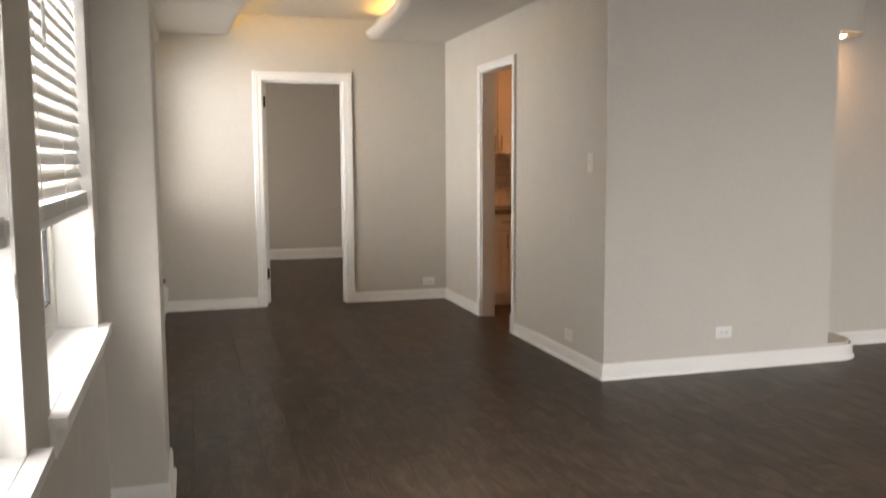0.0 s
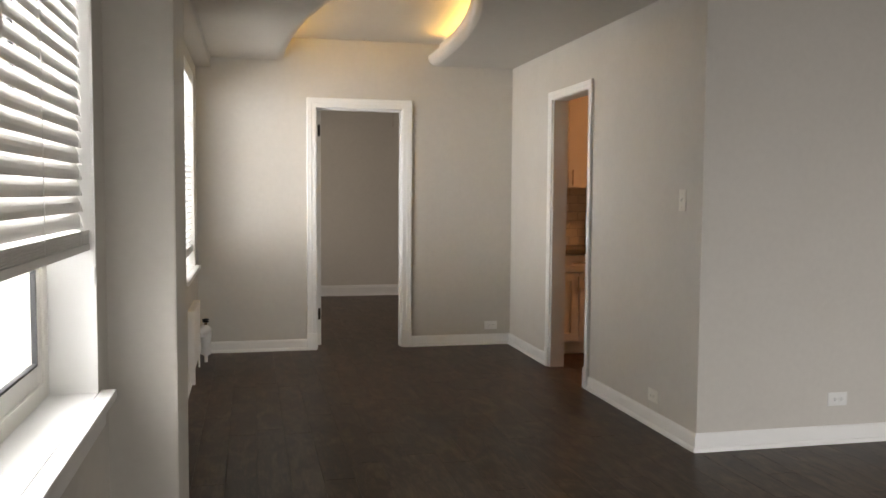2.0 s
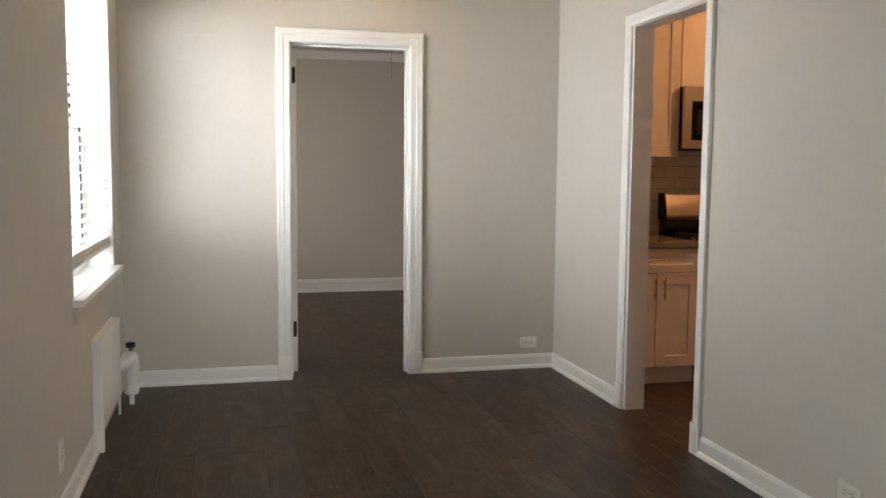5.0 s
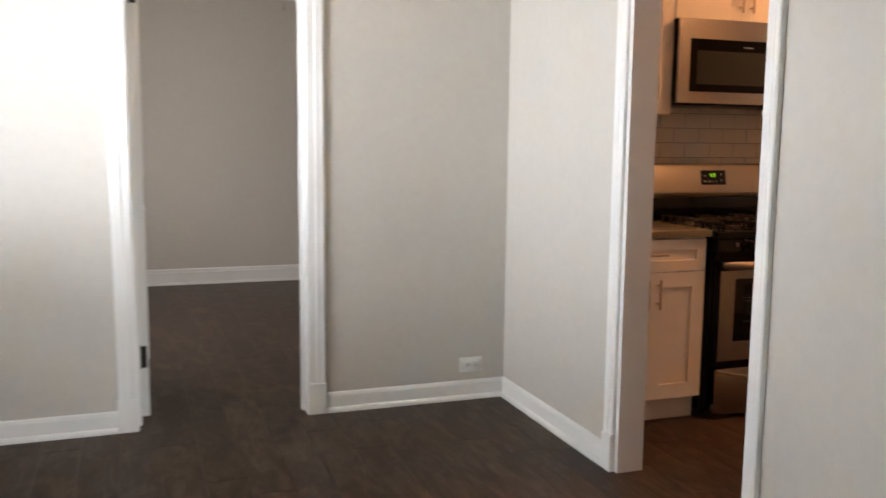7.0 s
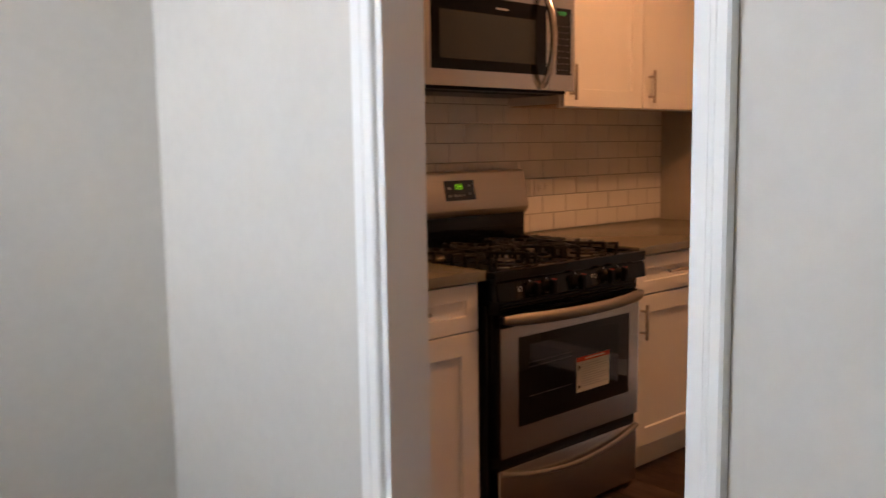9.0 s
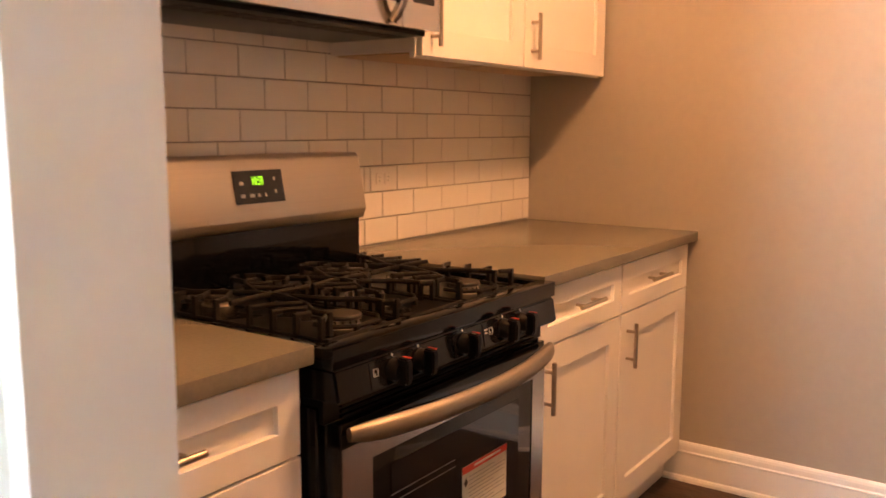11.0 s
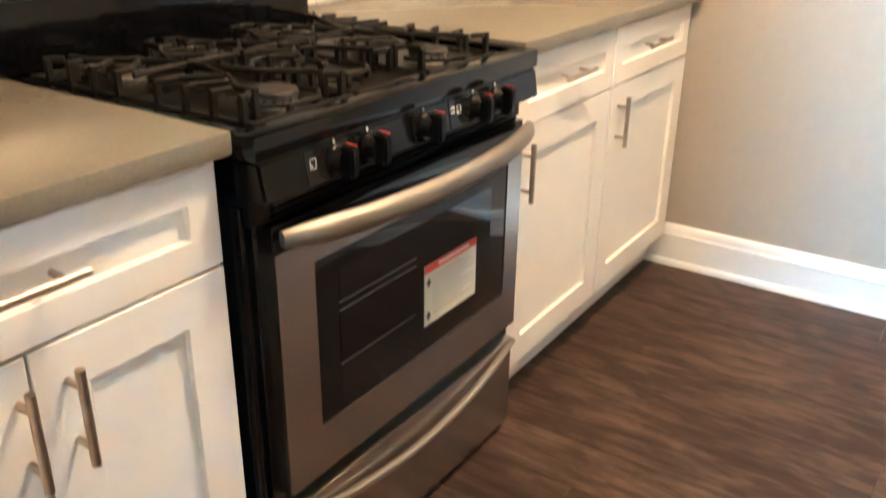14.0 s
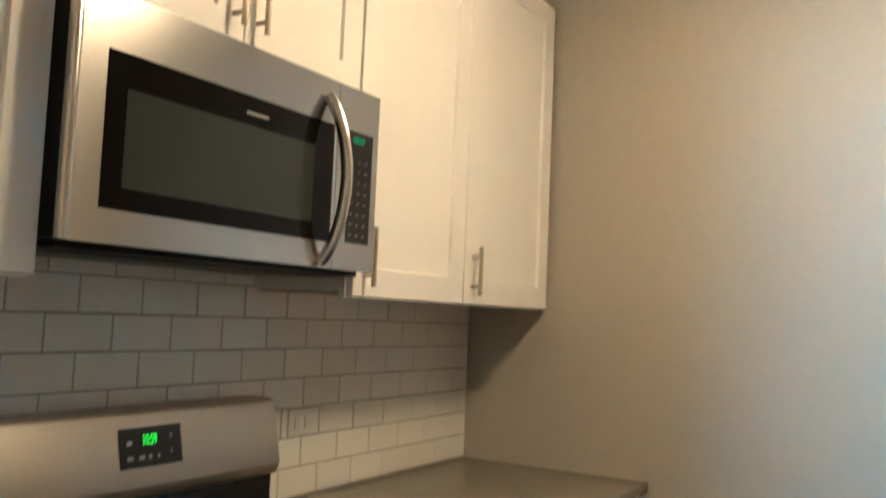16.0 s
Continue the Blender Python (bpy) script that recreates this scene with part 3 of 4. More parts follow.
# ---- windows with blinds ----
def window(i, y0, y1):
    win = thing("window_%d" % i, (XW, (y0 + y1) / 2, WZ[0]), "white framed sash window with clear glass in a deep opening", "window", kind="structure")
    z0, z1 = WZ
    part("reveal", boxes((xo, XW + 0.0005, y0, y0 + 0.012, z0, z1), (xo, XW + 0.0005, y1 - 0.012, y1, z0, z1), (xo, XW + 0.0005, y0 + 0.012, y1 - 0.012, z1 - 0.012, z1)), TRIM, win, "white painted plaster reveal")
    sill = bmesh.new()
    box(sill, xo + 0.05, XW, y0, y1, z0 - 0.028, z0 + 0.002)
    box(sill, XW, -0.440, y0 - 0.04, y1 + 0.04, z0 - 0.028, z0 + 0.002, bevel=0.006)
    part("window_sill", sill, TRIM, win, "white painted wooden sill")
    part("apron", boxes((XW, XW + 0.016, y0 - 0.02, y1 + 0.02, z0 - 0.10, z0 - 0.028), bevel=0.004), WALL if i == 3 else TRIM, win)
    a, b = y0 + 0.012, y1 - 0.012
    fx0, fx1 = -0.71, -0.615
    fr = part("window_frame", boxes((fx0, fx1, a, a + 0.055, z0, z1 - 0.012), (fx0, fx1, b - 0.055, b, z0, z1 - 0.012), (fx0, fx1, a + 0.055, b - 0.055, z0, z0 + 0.05), (fx0, fx1, a + 0.055, b - 0.055, z1 - 0.06, z1 - 0.012), bevel=0.004), VINYL, win)
    zm = (z0 + z1) / 2
    for nm, x, q0, q1 in (("lower_sash", -0.640, z0 + 0.05, zm + 0.03), ("upper_sash", -0.682, zm - 0.02, z1 - 0.06)):
        c, d = a + 0.055, b - 0.055
        sash = part(nm, boxes((x - 0.018, x + 0.018, c, c + 0.045, q0, q1), (x - 0.018, x + 0.018, d - 0.045, d, q0, q1), (x - 0.018, x + 0.018, c + 0.045, d - 0.045, q0, q0 + 0.055), (x - 0.018, x + 0.018, c + 0.045, d - 0.045, q1 - 0.04, q1), bevel=0.003), VINYL, win)
        part("gasket", boxes((x + 0.004, x + 0.0185, c + 0.045, c + 0.052, q0 + 0.055, q1 - 0.04), (x + 0.004, x + 0.0185, d - 0.052, d - 0.045, q0 + 0.055, q1 - 0.04), (x + 0.004, x + 0.0185, c + 0.052, d - 0.052, q0 + 0.055, q0 + 0.062)), SHADE, sash)
        pane = part("pane", boxes((x - 0.002, x + 0.002, c + 0.045, d - 0.045, q0 + 0.055, q1 - 0.04)), GLASS, sash)
        pane.visible_shadow = False


def blind(y0, y1, bottom, tilt, label):
    """A venetian blind hung inside the window opening, partly raised."""
    a, b = y0 + 0.016, y1 - 0.016
    top = WZ[1] - 0.014
    x = -0.525
    bl = thing("venetian_blind", (x, (a + b) / 2, top), label, "blind", group="window blinds")
    part("headrail", boxes((x - 0.03, x + 0.03, a, b, top - 0.045, top), bevel=0.003), WHITEP, bl)
    part("valance", boxes((x + 0.031, x + 0.037, a - 0.005, b + 0.005, top - 0.075, top), bevel=0.002), WHITEP, bl)
    part("bottom_rail", boxes((x - 0.027, x + 0.027, a, b, bottom, bottom + 0.022), bevel=0.004), WHITEP, bl)
    c, s = math.cos(tilt), math.sin(tilt)
    bm = bmesh.new()
    for k in range(6):
        box(bm, x - 0.025, x + 0.025, a, b, bottom + 0.024 + k * 0.006, bottom + 0.028 + k * 0.006)
    part("stacked_slats", bm, SLAT, bl)
    z, end, data = bottom + 0.09, top - 0.06, None
    while z < end:
        if data is None:
            bm = bmesh.new()
            n = 5
            up, dn = [], []
            for i in range(n):
                u = -0.025 + 0.05 * i / (n - 1)
                w = 0.003 * (1 - (u / 0.025) ** 2)
                px, pz = u * c - w * s, u * s + w * c
                up.append([bm.verts.new((px, yy, pz + 0.0013)) for yy in (a, b)])
                dn.append([bm.verts.new((px, yy, pz - 0.0013)) for yy in (a, b)])
            for i in range(n - 1):
                bm.faces.new((up[i][0], up[i + 1][0], up[i + 1][1], up[i][1]))
                bm.faces.new((dn[i][0], dn[i][1], dn[i + 1][1], dn[i + 1][0]))
            for i in (0, n - 1):
                bm.faces.new((up[i][0], up[i][1], dn[i][1], dn[i][0]))
            bmesh.ops.translate(bm, verts=bm.verts, vec=(0, -(a + b) / 2, 0))
            data = mesh_of("slat", bm, SLAT)
        ob = new("slat", data)
        ob.parent = bl
        ob.location = Vector((x, (a + b) / 2, z)) - bl.location
        z += 0.0445
    for yy in (a + 0.13, (a + b) / 2, b - 0.13):
        part("ladder_cord", boxes((x + 0.026, x + 0.0275, yy - 0.001, yy + 0.001, bottom + 0.02, top - 0.05), (x - 0.0275, x - 0.026, yy - 0.001, yy + 0.001, bottom + 0.02, top - 0.05)), WHITEP, bl)
    part("tilt_wand", tube(bmesh.new(), [(x + 0.045, a + 0.16, top - 0.05), (x + 0.045, a + 0.16, top - 0.65)], 0.005, 6), WHITEP, bl)
    part("lift_cord", tube(bmesh.new(), [(x + 0.04, b - 0.03, top - 0.05), (x + 0.041, b - 0.032, bottom - 0.05)], 0.0012, 5), WHITEP, bl)
    part("tassel", lathe(bmesh.new(), (x + 0.041, b - 0.032, bottom - 0.095), [(0.008, 0), (0.009, 0.012), (0.005, 0.045), (0.002, 0.05)], 10), WHITEP, bl)


for i, (y0, y1) in enumerate(WINS):
    window(i + 1, y0, y1)
blind(*WINS[0], 1.19, radians(-69), "white slatted venetian blind, half lowered in the window")
blind(*WINS[1], 1.19, radians(-69), "white slatted venetian blind, half lowered in the window")
blind(*WINS[2], 0.885, radians(2), "white slatted venetian blind lowered nearly to the sill")

# ---- radiator ----
rad = thing("radiator", (-0.45, 6.5, 0), "white enamelled panel radiator with valve under the window", "radiator")
part("side_panel", boxes((XW - 0.0, -0.436, 6.19, 6.215, 0, 0.525), bevel=0.010), TRIM, rad)
part("front_panel", boxes((-0.455, -0.436, 6.2151, 6.86, 0.11, 0.525), bevel=0.009), TRIM, rad)
part("top_panel", boxes((XW, -0.455, 6.215, 6.86, 0.505, 0.525), bevel=0.003), TRIM, rad)
part("foot", boxes((-0.452, -0.440, 6.84, 6.86, 0, 0.11), bevel=0.002), TRIM, rad)
valve = part("valve_body", tube(bmesh.new(), [(-0.45, 6.86, 0.255), (-0.425, 6.93, 0.258), (-0.41, 7.02, 0.262), (-0.405, 7.06, 0.262)], [0.026, 0.036, 0.044, 0.038], 16), TRIM, rad, "white painted valve")
part("elbow", tube(bmesh.new(), [(-0.405, 7.03, 0.27), (-0.405, 7.05, 0.2), (-0.405, 7.05, 0.13), (-0.405, 7.05, 0.10)], [0.044, 0.044, 0.032, 0.030], 16), TRIM, rad)
part("union_nut", lathe(bmesh.new(), (-0.405, 7.05, 0.055), [(0.024, 0), (0.038, 0.008), (0.042, 0.03), (0.038, 0.05), (0.026, 0.055)], 16), TRIM, rad)
part("riser_pipe", tube(bmesh.new(), [(-0.405, 7.05, 0.0), (-0.405, 7.05, 0.07)], 0.014, 10), TRIM, rad)
part("valve_stem", tube(bmesh.new(), [(-0.405, 7.04, 0.29), (-0.405, 7.04, 0.335)], 0.012, 10), BRASS, rad, "bare brass valve stem")
part("valve_handle", lathe(bmesh.new(), (-0.405, 7.04, 0.322), [(0.020, 0), (0.027, 0.004), (0.027, 0.009), (0.022, 0.011), (0.022, 0.015), (0.027, 0.017), (0.027, 0.026), (0.018, 0.030)], 14), BLACKM, rad, "dark valve hand wheel")


# ---- plates ----
def outlet(at, side, label, parent_mat=WHITEP, wide=0.118, high=0.074):
    """A duplex outlet laid on its side; side is the way it faces."""
    c, s = Vector(at), Vector(side)
    along = Vector((-s.y, s.x, 0))
    ob = thing("wall_outlet", at, label, "outlet", group="wall outlets")

    def slab(u0, u1, d0, d1, z0, z1, bevel=0.0):
        p, q = c + along * u0 + s * d0 + Vector((0, 0, z0)), c + along * u1 + s * d1 + Vector((0, 0, z1))
        return box(bmesh.new(), *[v for i in range(3) for v in sorted((p[i], q[i]))], bevel=bevel)
    part("plate", slab(-wide / 2, wide / 2, 0, 0.006, -high / 2, high / 2, 0.002), parent_mat, ob)
    for u in (-0.02, 0.02):
        r = part("receptacle", slab(u - 0.015, u + 0.015, 0.006, 0.009, -0.0165, 0.0165, 0.001), parent_mat, ob)
        for z in (-0.006, 0.006):
            part("slot", slab(u - 0.006, u + 0.004, 0.009, 0.0095, z - 0.0012, z + 0.0012), SHADE, r)
        part("ground_hole", slab(u + 0.007, u + 0.0105, 0.009, 0.0095, -0.002, 0.002), SHADE, r)
    part("screw", slab(-0.002, 0.002, 0.006, 0.0075, -0.002, 0.002), NICKEL, ob)


outlet((2.069, YN, 0.173), (0, -1, 0), "white duplex outlet lying sideways above the baseboard")
outlet((3.095, YS, 0.246), (0, -1, 0), "white duplex outlet lying sideways on the short wall")
outlet((XW, 5.42, 0.245), (1, 0, 0), "white outlet near the radiator", wide=0.074, high=0.118)
outlet((XE, 4.575, 0.185), (-1, 0, 0), "off-white duplex outlet on the wall beside the kitchen doorway", parent_mat=IVORY)
sw = thing("light_switch", (XE, 4.278, 1.332), "ivory toggle switch plate on the grey wall", "light switch")
part("plate", boxes((XE - 0.006, XE, 4.243, 4.313, 1.273, 1.391), bevel=0.002), IVORY, sw)
part("toggle_frame", boxes((XE - 0.009, XE - 0.006, 4.270, 4.286, 1.315, 1.349), bevel=0.001), IVORY, sw)
part("toggle", boxes((XE - 0.018, XE - 0.009, 4.274, 4.282, 1.327, 1.337), bevel=0.001), WHITEP, sw)
for z in (1.296, 1.368):
    part("screw", boxes((XE - 0.0075, XE - 0.006, 4.276, 4.280, z - 0.002, z + 0.002)), NICKEL, sw)

chain = thing("pull_chain", (1.42, 9.0, KH), "thin pull chain hanging from the bedroom ceiling fixture", "pull chain")
part("canopy", lathe(bmesh.new(), (1.42, 9.0, KH - 0.05), [(0.05, 0), (0.07, 0.02), (0.07, 0.05)], 20), WHITEP, chain)
part("chain", tube(bmesh.new(), [(1.42, 9.0, KH - 0.05), (1.42, 9.0, 2.08)], 0.0025, 6), NICKEL, chain)
part("chain_end", lathe(bmesh.new(), (1.42, 9.0, 2.055), [(0.004, 0), (0.007, 0.01), (0.003, 0.03)], 8), NICKEL, chain)


# ---- kitchen cabinets ----
def shaker(name, x0, x1, z0, z1, yf, parent, stile=0.07, mat=CAB):
    """A shaker front: a frame proud of a flat recessed panel; yf is its front."""
    bm = bmesh.new()
    yb, yp = yf + 0.02, yf + 0.010
    e = 0.0015

    def ring(d, y):
        return [bm.verts.new((x, y, z)) for x, z in ((x0 + d, z0 + d), (x1 - d, z0 + d), (x1 - d, z1 - d), (x0 + d, z1 - d))]
    rings = [ring(0, yb), ring(0, yf + e), ring(e, yf), ring(stile - 0.001, yf), ring(stile, yf + 0.001), ring(stile + 0.001, yp)]
    for q, w in zip(rings, rings[1:]):
        for i in range(4):
            bm.faces.new((q[i], q[(i + 1) % 4], w[(i + 1) % 4], w[i]))
    bm.faces.new(rings[-1])
    bm.faces.new(rings[0][::-1])
    return part(name, bm, mat, parent, smooth=False)


def bar_handle(parent, p, length, vertical, r=0.006):
    """A round bar pull on two posts, standing on a front at p (its middle)."""
    x, y, z = p
    bm = bmesh.new()
    h, g = length / 2, length * 0.31
    if vertical:
        tube(bm, [(x, y - 0.029, z - h), (x, y - 0.029, z + h)], r, 12)
        ends = [(x, z - g), (x, z + g)]
    else:
        tube(bm, [(x - h, y - 0.029, z), (x + h, y - 0.029, z)], r, 12)
        ends = [(x - g, z), (x + g, z)]
    for ex, ez in ends:
        tube(bm, [(ex, y, ez), (ex, y - 0.029, ez)], r * 0.8, 10)
    return part("handle", bm, NICKEL, parent, "brushed nickel bar handle")


YF, YU = 6.808, 7.145
level[0] = kitchen_level


def base_cabinet(x0, x1, label, pairs, handles, drawer, dh):
    cab = thing("base_cabinet", ((x0 + x1) / 2, 7.1, 0), label, "cabinet", group="kitchen base cabinets")
    part("body", boxes((x0, x1, YF + 0.021, 7.44, 0.115, 0.879)), CAB, cab)
    part("toe_kick", boxes((x0, x1, 6.873, 6.89, 0, 0.115)), CAB, cab)
    dr = shaker("drawer", drawer[0], drawer[1], 0.727, 0.876, YF, cab, stile=0.05)
    bar_handle(dr, (dh, YF, 0.808), 0.15, False)
    for (a, b), hx in zip(pairs, handles):
        d = shaker("door", a, b, 0.120, 0.722, YF, cab)
        bar_handle(d, (hx, YF, 0.624), 0.137, True)
    return cab


structure("cabinet_filler", boxes((XK0, 2.3835, YF + 0.004, YF + 0.03, 0.111, 0.852), (XK0, 2.3835, YU + 0.004, YU + 0.03, 1.409, 2.442)), CAB, "white filler strips between cabinets and wall", "filler")
base_cabinet(2.384, 2.964, "white shaker base cabinet with one drawer and two doors", [(2.386, 2.661), (2.665, 2.957)], [2.644, 2.706], (2.386, 2.957), 2.664)
base_cabinet(3.765, 4.268, "white shaker base cabinet with drawer and door beside the range", [(3.770, 4.264)], [3.802], (3.770, 4.264), 4.02)
base_cabinet(4.270, 4.868, "white shaker base cabinet in the corner by the wall", [(4.273, 4.822)], [4.318], (4.273, 4.822), 4.52)

for x0, x1, lab in ((XK0 + 0.002, 2.974, "grey quartz worktop between wall and range"), (3.764, 4.868, "grey quartz worktop with square front edge")):
    tagged(new("worktop", mesh_of("worktop", boxes((x0, x1, 6.79, 7.446, 0.8565, 0.889), bevel=0.003), COUNTER, True)), label=lab, category="worktop", group="kitchen worktops")


def wall_cabinet(x0, x1, z0, z1, label, pairs, handles, hz):
    cab = thing("wall_cabinet", ((x0 + x1) / 2, 7.45, z0), label, "cabinet", group="kitchen wall cabinets")
    part("body", boxes((x0, x1, YU + 0.021, 7.449, z0 + 0.012, z1)), CAB, cab)
    part("underside", boxes((x0 + 0.016, x1 - 0.016, YU + 0.03, 7.44, z0 + 0.008, z0 + 0.0115)), CABIN, cab, "unpainted brown underside")
    part("bottom_rail", boxes((x0, x1, YU + 0.021, YU + 0.038, z0 - 0.004, z0 + 0.0118)), CAB, cab)
    for (a, b), hx in zip(pairs, handles):
        d = shaker("door", a, b, z0, z1, YU, cab)
        bar_handle(d, (hx, YU, hz), 0.137, True)
    return cab


wall_cabinet(2.384, 2.968, 1.437, 2.47, "white shaker wall cabinet near the doorway", [(2.386, 2.674), (2.678, 2.966)], [2.642, 2.710], 1.53)
wall_cabinet(2.972, 3.750, 1.892, 2.47, "white two-door wall cabinet above the microwave", [(2.974, 3.366), (3.370, 3.748)], [3.336, 3.400], 2.0)
wall_cabinet(3.754, 4.272, 1.437, 2.47, "tall white shaker wall cabinet beside the microwave", [(3.757, 4.270)], [3.797], 1.53)
wall_cabinet(4.274, 4.846, 1.437, 2.47, "tall white shaker wall cabinet in the corner", [(4.276, 4.844)], [4.318], 1.53)

# ---- range ----
rng = thing("gas_range", (3.365, 7.1, 0), "stainless and black gas range standing between white cabinets", "range")
X0, X1 = 2.982, 3.756
part("body", boxes((X0 + 0.004, X1 - 0.004, 6.835, 7.43, 0.03, 0.872), bevel=0.003), BLACK, rng, "black enamelled side panels")
for fx in (X0, X1 - 0.012):
    part("front_flange", boxes((fx, fx + 0.012, 6.80, 6.86, 0.06, 0.80), bevel=0.002), BLACK, rng)
for x in (X0 + 0.06, X1 - 0.06):
    for y in (6.90, 7.36):
        part("foot", lathe(bmesh.new(), (x, y, 0), [(0.018, 0), (0.018, 0.03)], 10), BLACKM, rng)
bm = boxes((X0, X1, 6.758, 6.802, 0.874, 0.910), (X0, X0 + 0.026, 6.8021, 7.35, 0.874, 0.910), (X1 - 0.026, X1, 6.8021, 7.35, 0.874, 0.910), (X0, X1, 7.3501, 7.385, 0.874, 0.910), bevel=0.005)
part("cooktop", bm, BLACK, rng, "glossy black enamelled cooktop")
part("cooktop_well", boxes((X0 + 0.020, X1 - 0.020, 6.796, 7.356, 0.880, 0.8975)), SATIN, rng, "satin black cooktop surface")
bm = prism(bmesh.new(), [(6.760, 0.8725), (6.86, 0.8725), (6.86, 0.814), (6.750, 0.814)], "x", X0 + 0.004, X1 - 0.004)
bmesh.ops.bevel(bm, geom=bm.edges[:], offset=0.004, segments=2, affect="EDGES")
part("control_panel", bm, BLACK, rng, "black sloping control panel")


def on_panel(z, out=0.0):
    """Depth of the sloping control panel at a height."""
    return 6.750 + (z - 0.814) * 0.171 - out


def panel_plate(px0, px1, z0, z1, out0, out1):
    return prism(bmesh.new(), [(on_panel(z0, out0), z0), (on_panel(z0, out1), z0), (on_panel(z1, out1), z1), (on_panel(z1, out0), z1)], "x", px0, px1)


for px0, px1 in ((3.072, 3.168), (3.180, 3.242), (3.324, 3.394), (3.434, 3.541), (3.554, 3.620)):
    part("dial_plate", panel_plate(px0, px1, 0.8185, 0.8665, -0.002, 0.0012), GLASSK, rng)
KZ = 0.842
for kx in (3.136, 3.213, 3.360, 3.514, 3.590):
    # each dial has a skirt, a tapered grip and a red pointer on its rim
    ky = on_panel(KZ)
    kb = part("knob", lathe(bmesh.new(), (kx, ky, KZ), [(0.0225, 0.0), (0.0225, 0.004), (0.0200, 0.007), (0.0190, 0.017), (0.0165, 0.020)], 24, axis="y"), BLACKM, rng, "black control knob")
    grip = prism(bmesh.new(), [(ky - 0.014, KZ - 0.027), (ky - 0.034, KZ - 0.025), (ky - 0.038, KZ - 0.018), (ky - 0.038, KZ + 0.018), (ky - 0.034, KZ + 0.024), (ky - 0.014, KZ + 0.026)], "x", kx - 0.0085, kx + 0.0085)
    bmesh.ops.bevel(grip, geom=grip.edges[:], offset=0.003, segments=2, affect="EDGES")
    part("grip", grip, BLACKM, kb)
    part("pointer", boxes((kx + 0.0035, kx + 0.0072, ky - 0.0350, ky - 0.016, KZ + 0.0235, KZ + 0.0264), bevel=0.001), RED, kb, "red pointer line")
    part("dial_mark", panel_plate(kx - 0.0013, kx + 0.0013, 0.8660, 0.8712, 0.001, 0.0018), WHITEP, rng)
for sx in (3.086, 3.462):
    ring = bmesh.new()
    for u0, u1, z0, z1 in ((-0.0065, 0.0065, 0.8535, 0.8545), (-0.0065, 0.0065, 0.8405, 0.8415), (-0.0065, -0.0055, 0.8415, 0.8535), (0.0055, 0.0065, 0.8415, 0.8535), (-0.0045, -0.0015, 0.843, 0.846)):
        y = on_panel((z0 + z1) / 2, 0.0018)
        box(ring, sx + u0, sx + u1, y - 0.0004, y + 0.0004, z0, z1)
    part("burner_symbol", ring, WHITEP, rng)
for tz, w in ((0.8515, 0.012), (0.8445, 0.010)):
    part("print_bar", panel_plate(3.444 - w / 2, 3.444 + w / 2, tz, tz + 0.003, 0.0011, 0.0018), WHITEP, rng)
part("vent_strip", boxes((X0 + 0.010, X1 - 0.010, 6.790, 6.85, 0.771, 0.813)), BLACKM, rng)
for k in range(4):
    part("vent_fin", boxes((X0 + 0.05, X1 - 0.05, 6.783, 6.791, 0.773 + k * 0.010, 0.778 + k * 0.010)), BLACK, rng)

od = part("oven_door", boxes((X0 + 0.018, X1 - 0.014, 6.795, 6.83, 0.286, 0.768), bevel=0.004), BLACK, rng, "oven door with black edge")
A0, A1 = X0 + 0.036, X1 - 0.020
part("steel_skin", frame_plate(bmesh.new(), A0, A1, 0.288, 0.722, 3.098, 3.680, 0.380, 0.683, 6.772, 6.796), STEEL, od, "brushed stainless door skin", smooth=False)
part("top_band", boxes((A0, A1, 6.774, 6.796, 0.7221, 0.766), bevel=0.002), BLACK, od)
part("oven_window", boxes((3.098, 3.680, 6.7735, 6.795, 0.380, 0.683), bevel=0.001), GLASSK, od, "dark glass window")
part("inner_window", boxes((3.152, 3.618, 6.7725, 6.7734, 0.412, 0.652)), GLASSK, od)
for z in (0.475, 0.575, 0.590):
    part("rack_wire", tube(bmesh.new(), [(3.15, 6.7722, z), (3.36, 6.7722, z)], 0.0010, 5), RACK, od)
bm = bmesh.new()
n = 22
pts, rad_h = [], []
for i in range(n + 1):
    s = i / n
    x = A0 + 0.002 + (A1 - A0 - 0.004) * s
    bow = 1 - (2 * s - 1) ** 2
    pts.append((x, 6.758 - 0.055 * bow ** 0.8, 0.752 - 0.004 * bow))
    rad_h.append(0.0165 * (0.62, 0.9, 1.0)[min(i, n - i, 2)])
tube(bm, pts, rad_h, 12, flat=1.25)
hnd = part("door_handle", bm, HANDLE, od, "bowed stainless door handle")
lab = part("warning_label", boxes((3.385, 3.563, 6.7710, 6.7717, 0.436, 0.562)), PAPER, od, "white paper label with red stripe stuck on the glass")
part("red_stripe", boxes((3.385, 3.563, 6.7704, 6.7710, 0.546, 0.562)), RED, lab)
part("heading_bars", boxes((3.43, 3.535, 6.7700, 6.7704, 0.552, 0.557)), WHITEP, lab)
for k in range(10):
    w = 0.145 if k % 4 else 0.10
    part("text_line", boxes((3.410, 3.410 + w, 6.7706, 6.7710, 0.5335 - k * 0.0088, 0.5347 - k * 0.0088)), PRINT, lab)
for z in (0.525, 0.455):
    part("symbol", prism(bmesh.new(), [(3.391, z), (3.3985, z + 0.0105), (3.406, z), (3.3985, z - 0.0105)], "y", 6.7705, 6.7710), INK, lab)
dw = part("storage_drawer", boxes((X0 + 0.034, X1 - 0.018, 6.776, 6.83, 0.022, 0.248), bevel=0.004), STEEL, rng, "brushed stainless storage drawer")
